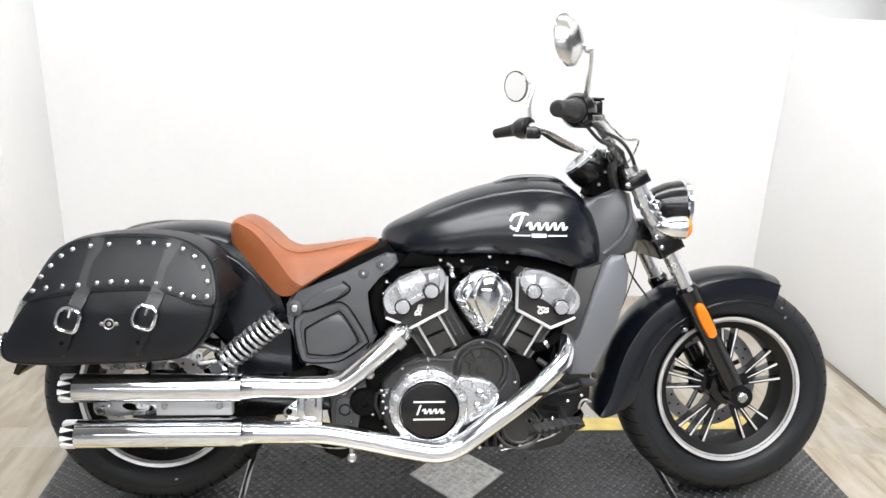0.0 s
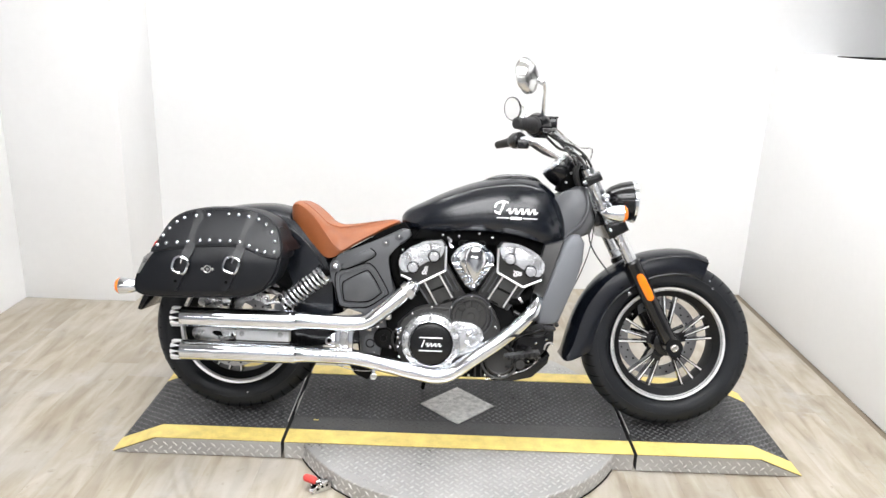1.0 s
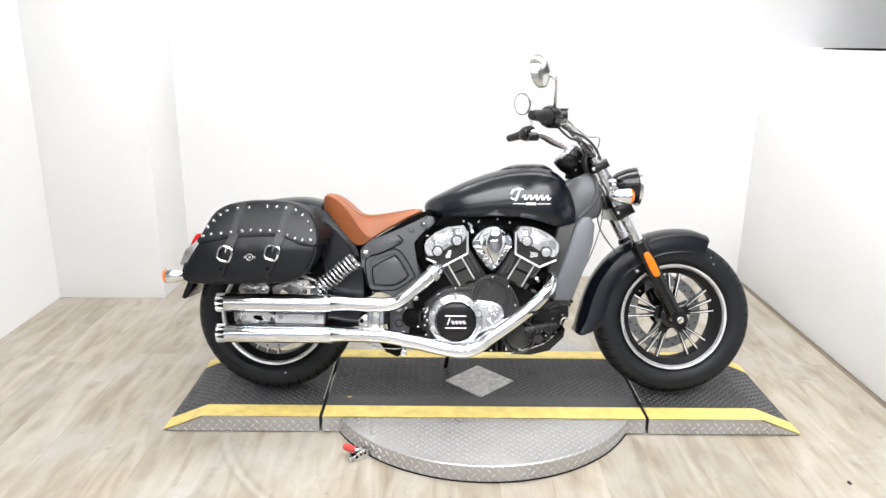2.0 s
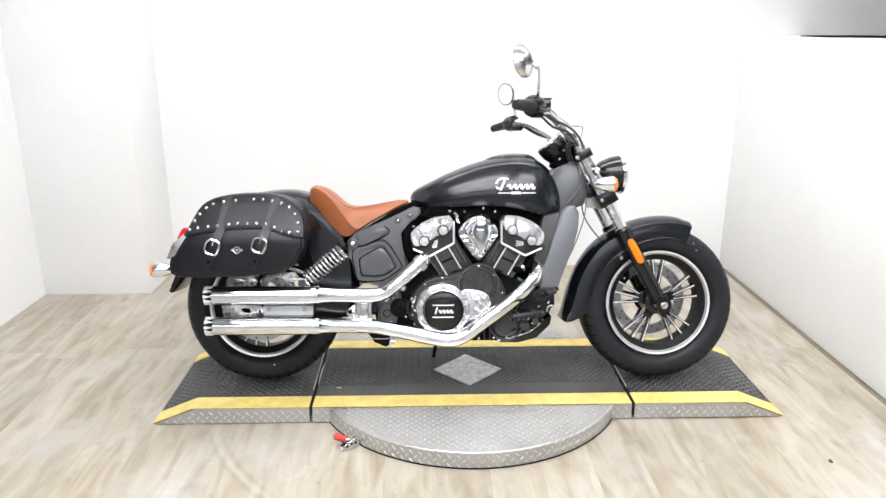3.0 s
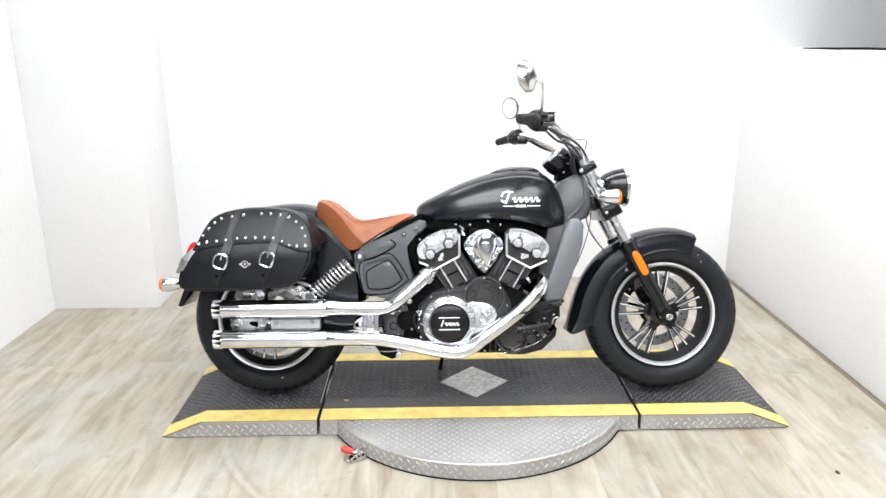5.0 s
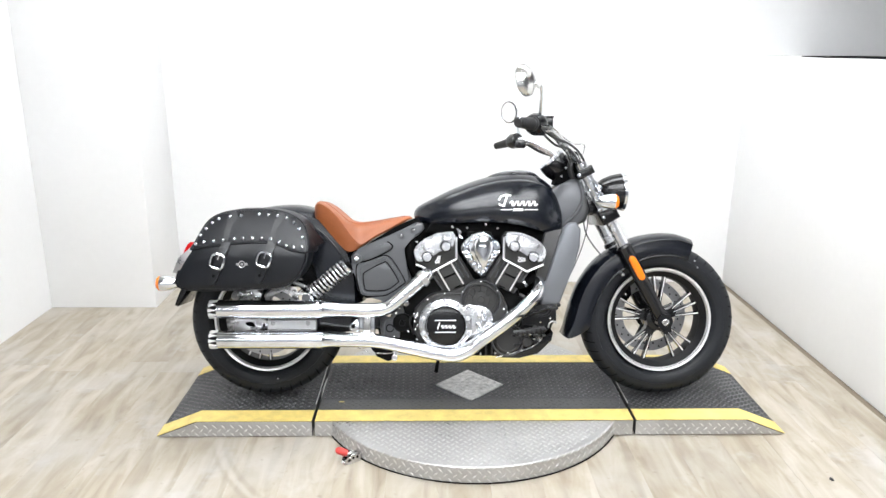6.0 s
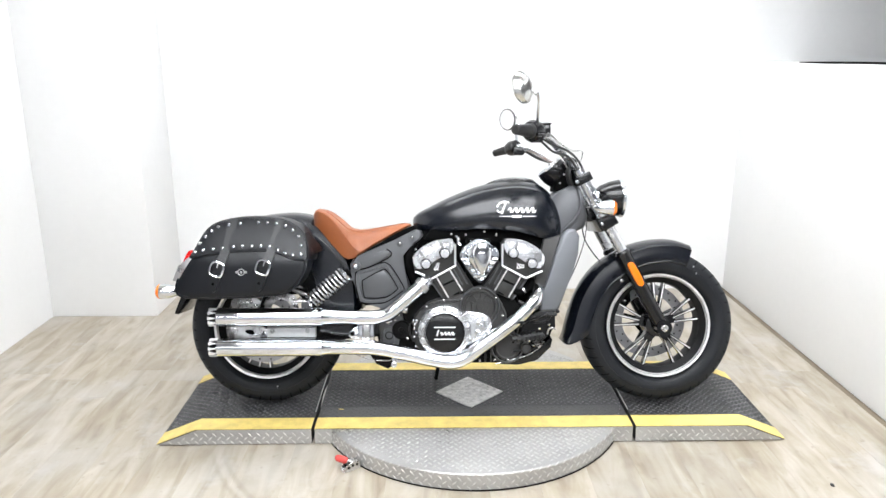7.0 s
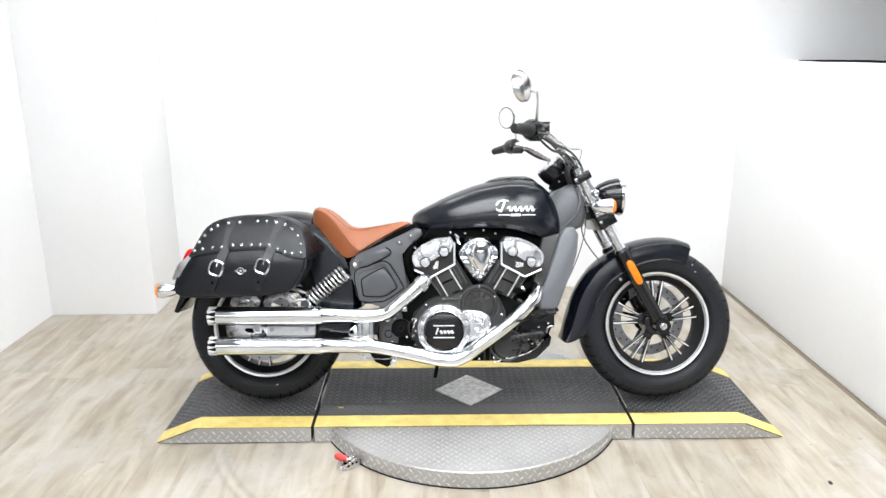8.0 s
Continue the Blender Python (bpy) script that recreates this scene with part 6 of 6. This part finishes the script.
cable([(1.075, -0.30, 1.04), (1.13, -0.27, 1.00), (1.18, -0.2, 0.985), (1.225, -0.16, 0.985), (1.230, -0.12, 0.955), (1.215, -0.10, 0.92)], 0.0028, STEEL, "braided steel hose")
cable([(1.04, 0.19, 1.03), (1.11, 0.17, 0.985), (1.19, 0.12, 0.95), (1.245, 0.08, 0.88)], 0.006)
cable([(1.258, -0.10, 0.73), (1.246, -0.12, 0.66), (1.222, -0.13, 0.585), (1.188, -0.13, 0.505), (1.150, -0.12, 0.44)], 0.0018, CABLE, "thin grey cable")
cable([(1.262, 0.02, 0.73), (1.275, 0.04, 0.66), (1.315, 0.06, 0.595), (1.40, 0.075, 0.50)], 0.0026)

# foot controls and belly
part("belly_pan", prism([(0.93, 0.225), (1.02, 0.21), (1.07, 0.235), (1.108, 0.29), (1.118, 0.275), (1.112, 0.245), (1.06, 0.195), (0.99, 0.178), (0.92, 0.18)], -0.15, 0.15, 0.006), GLOSS, bike, "black belly pan")
part("front_mount", prism([(1.00, 0.385), (1.12, 0.385), (1.13, 0.33), (1.11, 0.27), (1.05, 0.25), (0.99, 0.30)], -0.12, 0.12, 0.01), GLOSS, bike, "black front engine mount")
part("control_plate", prism([(0.990, 0.285), (1.012, 0.366), (1.070, 0.386), (1.126, 0.384), (1.127, 0.324), (1.100, 0.300), (1.080, 0.272), (1.02, 0.262)], -0.162, -0.118, 0.005), RIM_BLACK, bike, "black foot control plate")
part("peg_bracket", tube([(1.00, -0.15, 0.300), (1.04, -0.20, 0.305), (1.020, -0.325, 0.314)], 0.009, 12), RIM_BLACK, bike, "black foot peg bracket")
peg = part("foot_peg", prism([(0.946, 0.302), (0.944, 0.312), (1.030, 0.326), (1.054, 0.329), (1.058, 0.320), (1.044, 0.312)], -0.368, -0.318, 0.005, 3), GRIP, bike, "black rubber foot peg")
for k in range(6):
    part("peg_rib", box(0.954 + 0.016 * k, 0.961 + 0.016 * k, -0.3695, -0.317, 0.3005 + 0.0022 * k, 0.3150 + 0.0026 * k, 0.0015, None, 1), RIM_BLACK, peg)
part("brake_pedal", tube(smooth_path([(0.977, -0.190, 0.306), (0.986, -0.195, 0.331), (1.008, -0.20, 0.347), (1.048, -0.20, 0.361), (1.098, -0.20, 0.377)], 5), 0.0055, 10), GLOSS, bike, "black brake pedal")
part("pedal_pad", box(1.084, 1.122, -0.235, -0.192, 0.374, 0.386, 0.005), GRIP, bike, "black rubber pedal pad")
part("pedal_link", tube(smooth_path([(1.040, -0.185, 0.345), (1.075, -0.19, 0.348), (1.092, -0.19, 0.356), (1.108, -0.19, 0.376)], 4), 0.0045, 8), RIM_BLACK, bike, "black pedal link")
for k in range(7):
    part("shift_joint", stud((0.966 + 0.017 * k, -0.176, 0.270), 0.0062 if k % 2 else 0.0048, -0.012, 8), ENGINE if k % 2 else GAP, bike, "dark rod joint")
part("master_cylinder", lathe([(0.020, 0.02), (0.020, -0.008), (0.016, -0.013), (0.006, -0.014), (0.001, -0.012)], (1.015, -0.160, 0.243), 24), ENGINE, bike, "small dark master cylinder")
part("stand_bracket", prism([(0.425, 0.225), (0.525, 0.225), (0.512, 0.180), (0.492, 0.170), (0.450, 0.188)], -0.165, -0.13, 0.005), ENGINE_DARK, bike, "black stand bracket")
part("linkage", rod((0.956, -0.178, 0.271), (1.084, -0.178, 0.270), 0.0035), ENGINE, bike, "dark linkage rod")
part("linkage", rod((0.965, -0.165, 0.232), (1.06, -0.17, 0.246), 0.004), RIM_BLACK, bike)
part("pan_edge", tube(smooth_path([(0.90, -0.152, 0.183), (0.969, -0.153, 0.200), (1.033, -0.153, 0.221), (1.076, -0.153, 0.255)]), 0.0026, 8), STEEL, bike, "bright edge of the belly pan")
for x, z in ((1.063, 0.322), (1.099, 0.336), (1.040, 0.258), (1.025, 0.276)):
    part("bolt", stud((x, -0.155, z), 0.007, -0.03), CHROME, bike)
part("pedal_spring", tube(smooth_path([(1.095, -0.172, 0.298), (1.099, -0.172, 0.315), (1.112, -0.172, 0.323), (1.126, -0.172, 0.316)], 4), 0.0032, 8), STEEL, bike, "bent steel return spring")
part("peg_stop", stud((1.134, -0.165, 0.384), 0.008, -0.012), GRIP, bike, "black rubber stop")
cable([(0.99, -0.14, 0.42), (1.02, -0.15, 0.40), (1.03, -0.16, 0.37), (1.06, -0.16, 0.35)], 0.008)
cable([(0.59, -0.15, 0.27), (0.575, -0.16, 0.31), (0.58, -0.16, 0.34), (0.60, -0.165, 0.335)], 0.004)


# ---- floor boards ----
def board_mesh(w, l):
    bm = box(-w / 2 + 0.0001, w / 2 - 0.0001, -l / 2 + 0.0001, l / 2 - 0.0001, -0.004, 0, 0.0003, None, 1)
    return finish(bm, "floor_board", WOOD)


BOARD_W, BOARD_L = 0.176, 1.22
full = board_mesh(BOARD_W, BOARD_L)
columns = int((RIGHT - LEFT) / BOARD_W) + 1
for i in range(columns):
    x = LEFT + (i + 0.5) * BOARD_W
    if x + BOARD_W / 2 > RIGHT + 0.09:
        continue
    y = BACK + 0.05 - BOARD_L / 2 + random.uniform(0, 1) * BOARD_L * 0.9 - BOARD_L * 0.45
    y = min(y, BACK + 0.05 - BOARD_L / 2 + BOARD_L * 0.45)
    while y + BOARD_L / 2 > BACK + 0.08:
        y -= BOARD_L * 0.25
    top = y + BOARD_L / 2
    if top < BACK:
        again("floor_board", board_mesh(BOARD_W, BACK - top + 0.02), Matrix.Translation((x, (BACK + 0.02 + top) / 2, 0)), floor)
    while y - BOARD_L / 2 > BOARDS_END:
        again("floor_board", full, Matrix.Translation((x, y, 0)), floor)
        y -= BOARD_L
    rest = y + BOARD_L / 2 - BOARDS_END
    if rest > 0.02:
        again("floor_board", board_mesh(BOARD_W, rest), Matrix.Translation((x, BOARDS_END + rest / 2, 0)), floor)
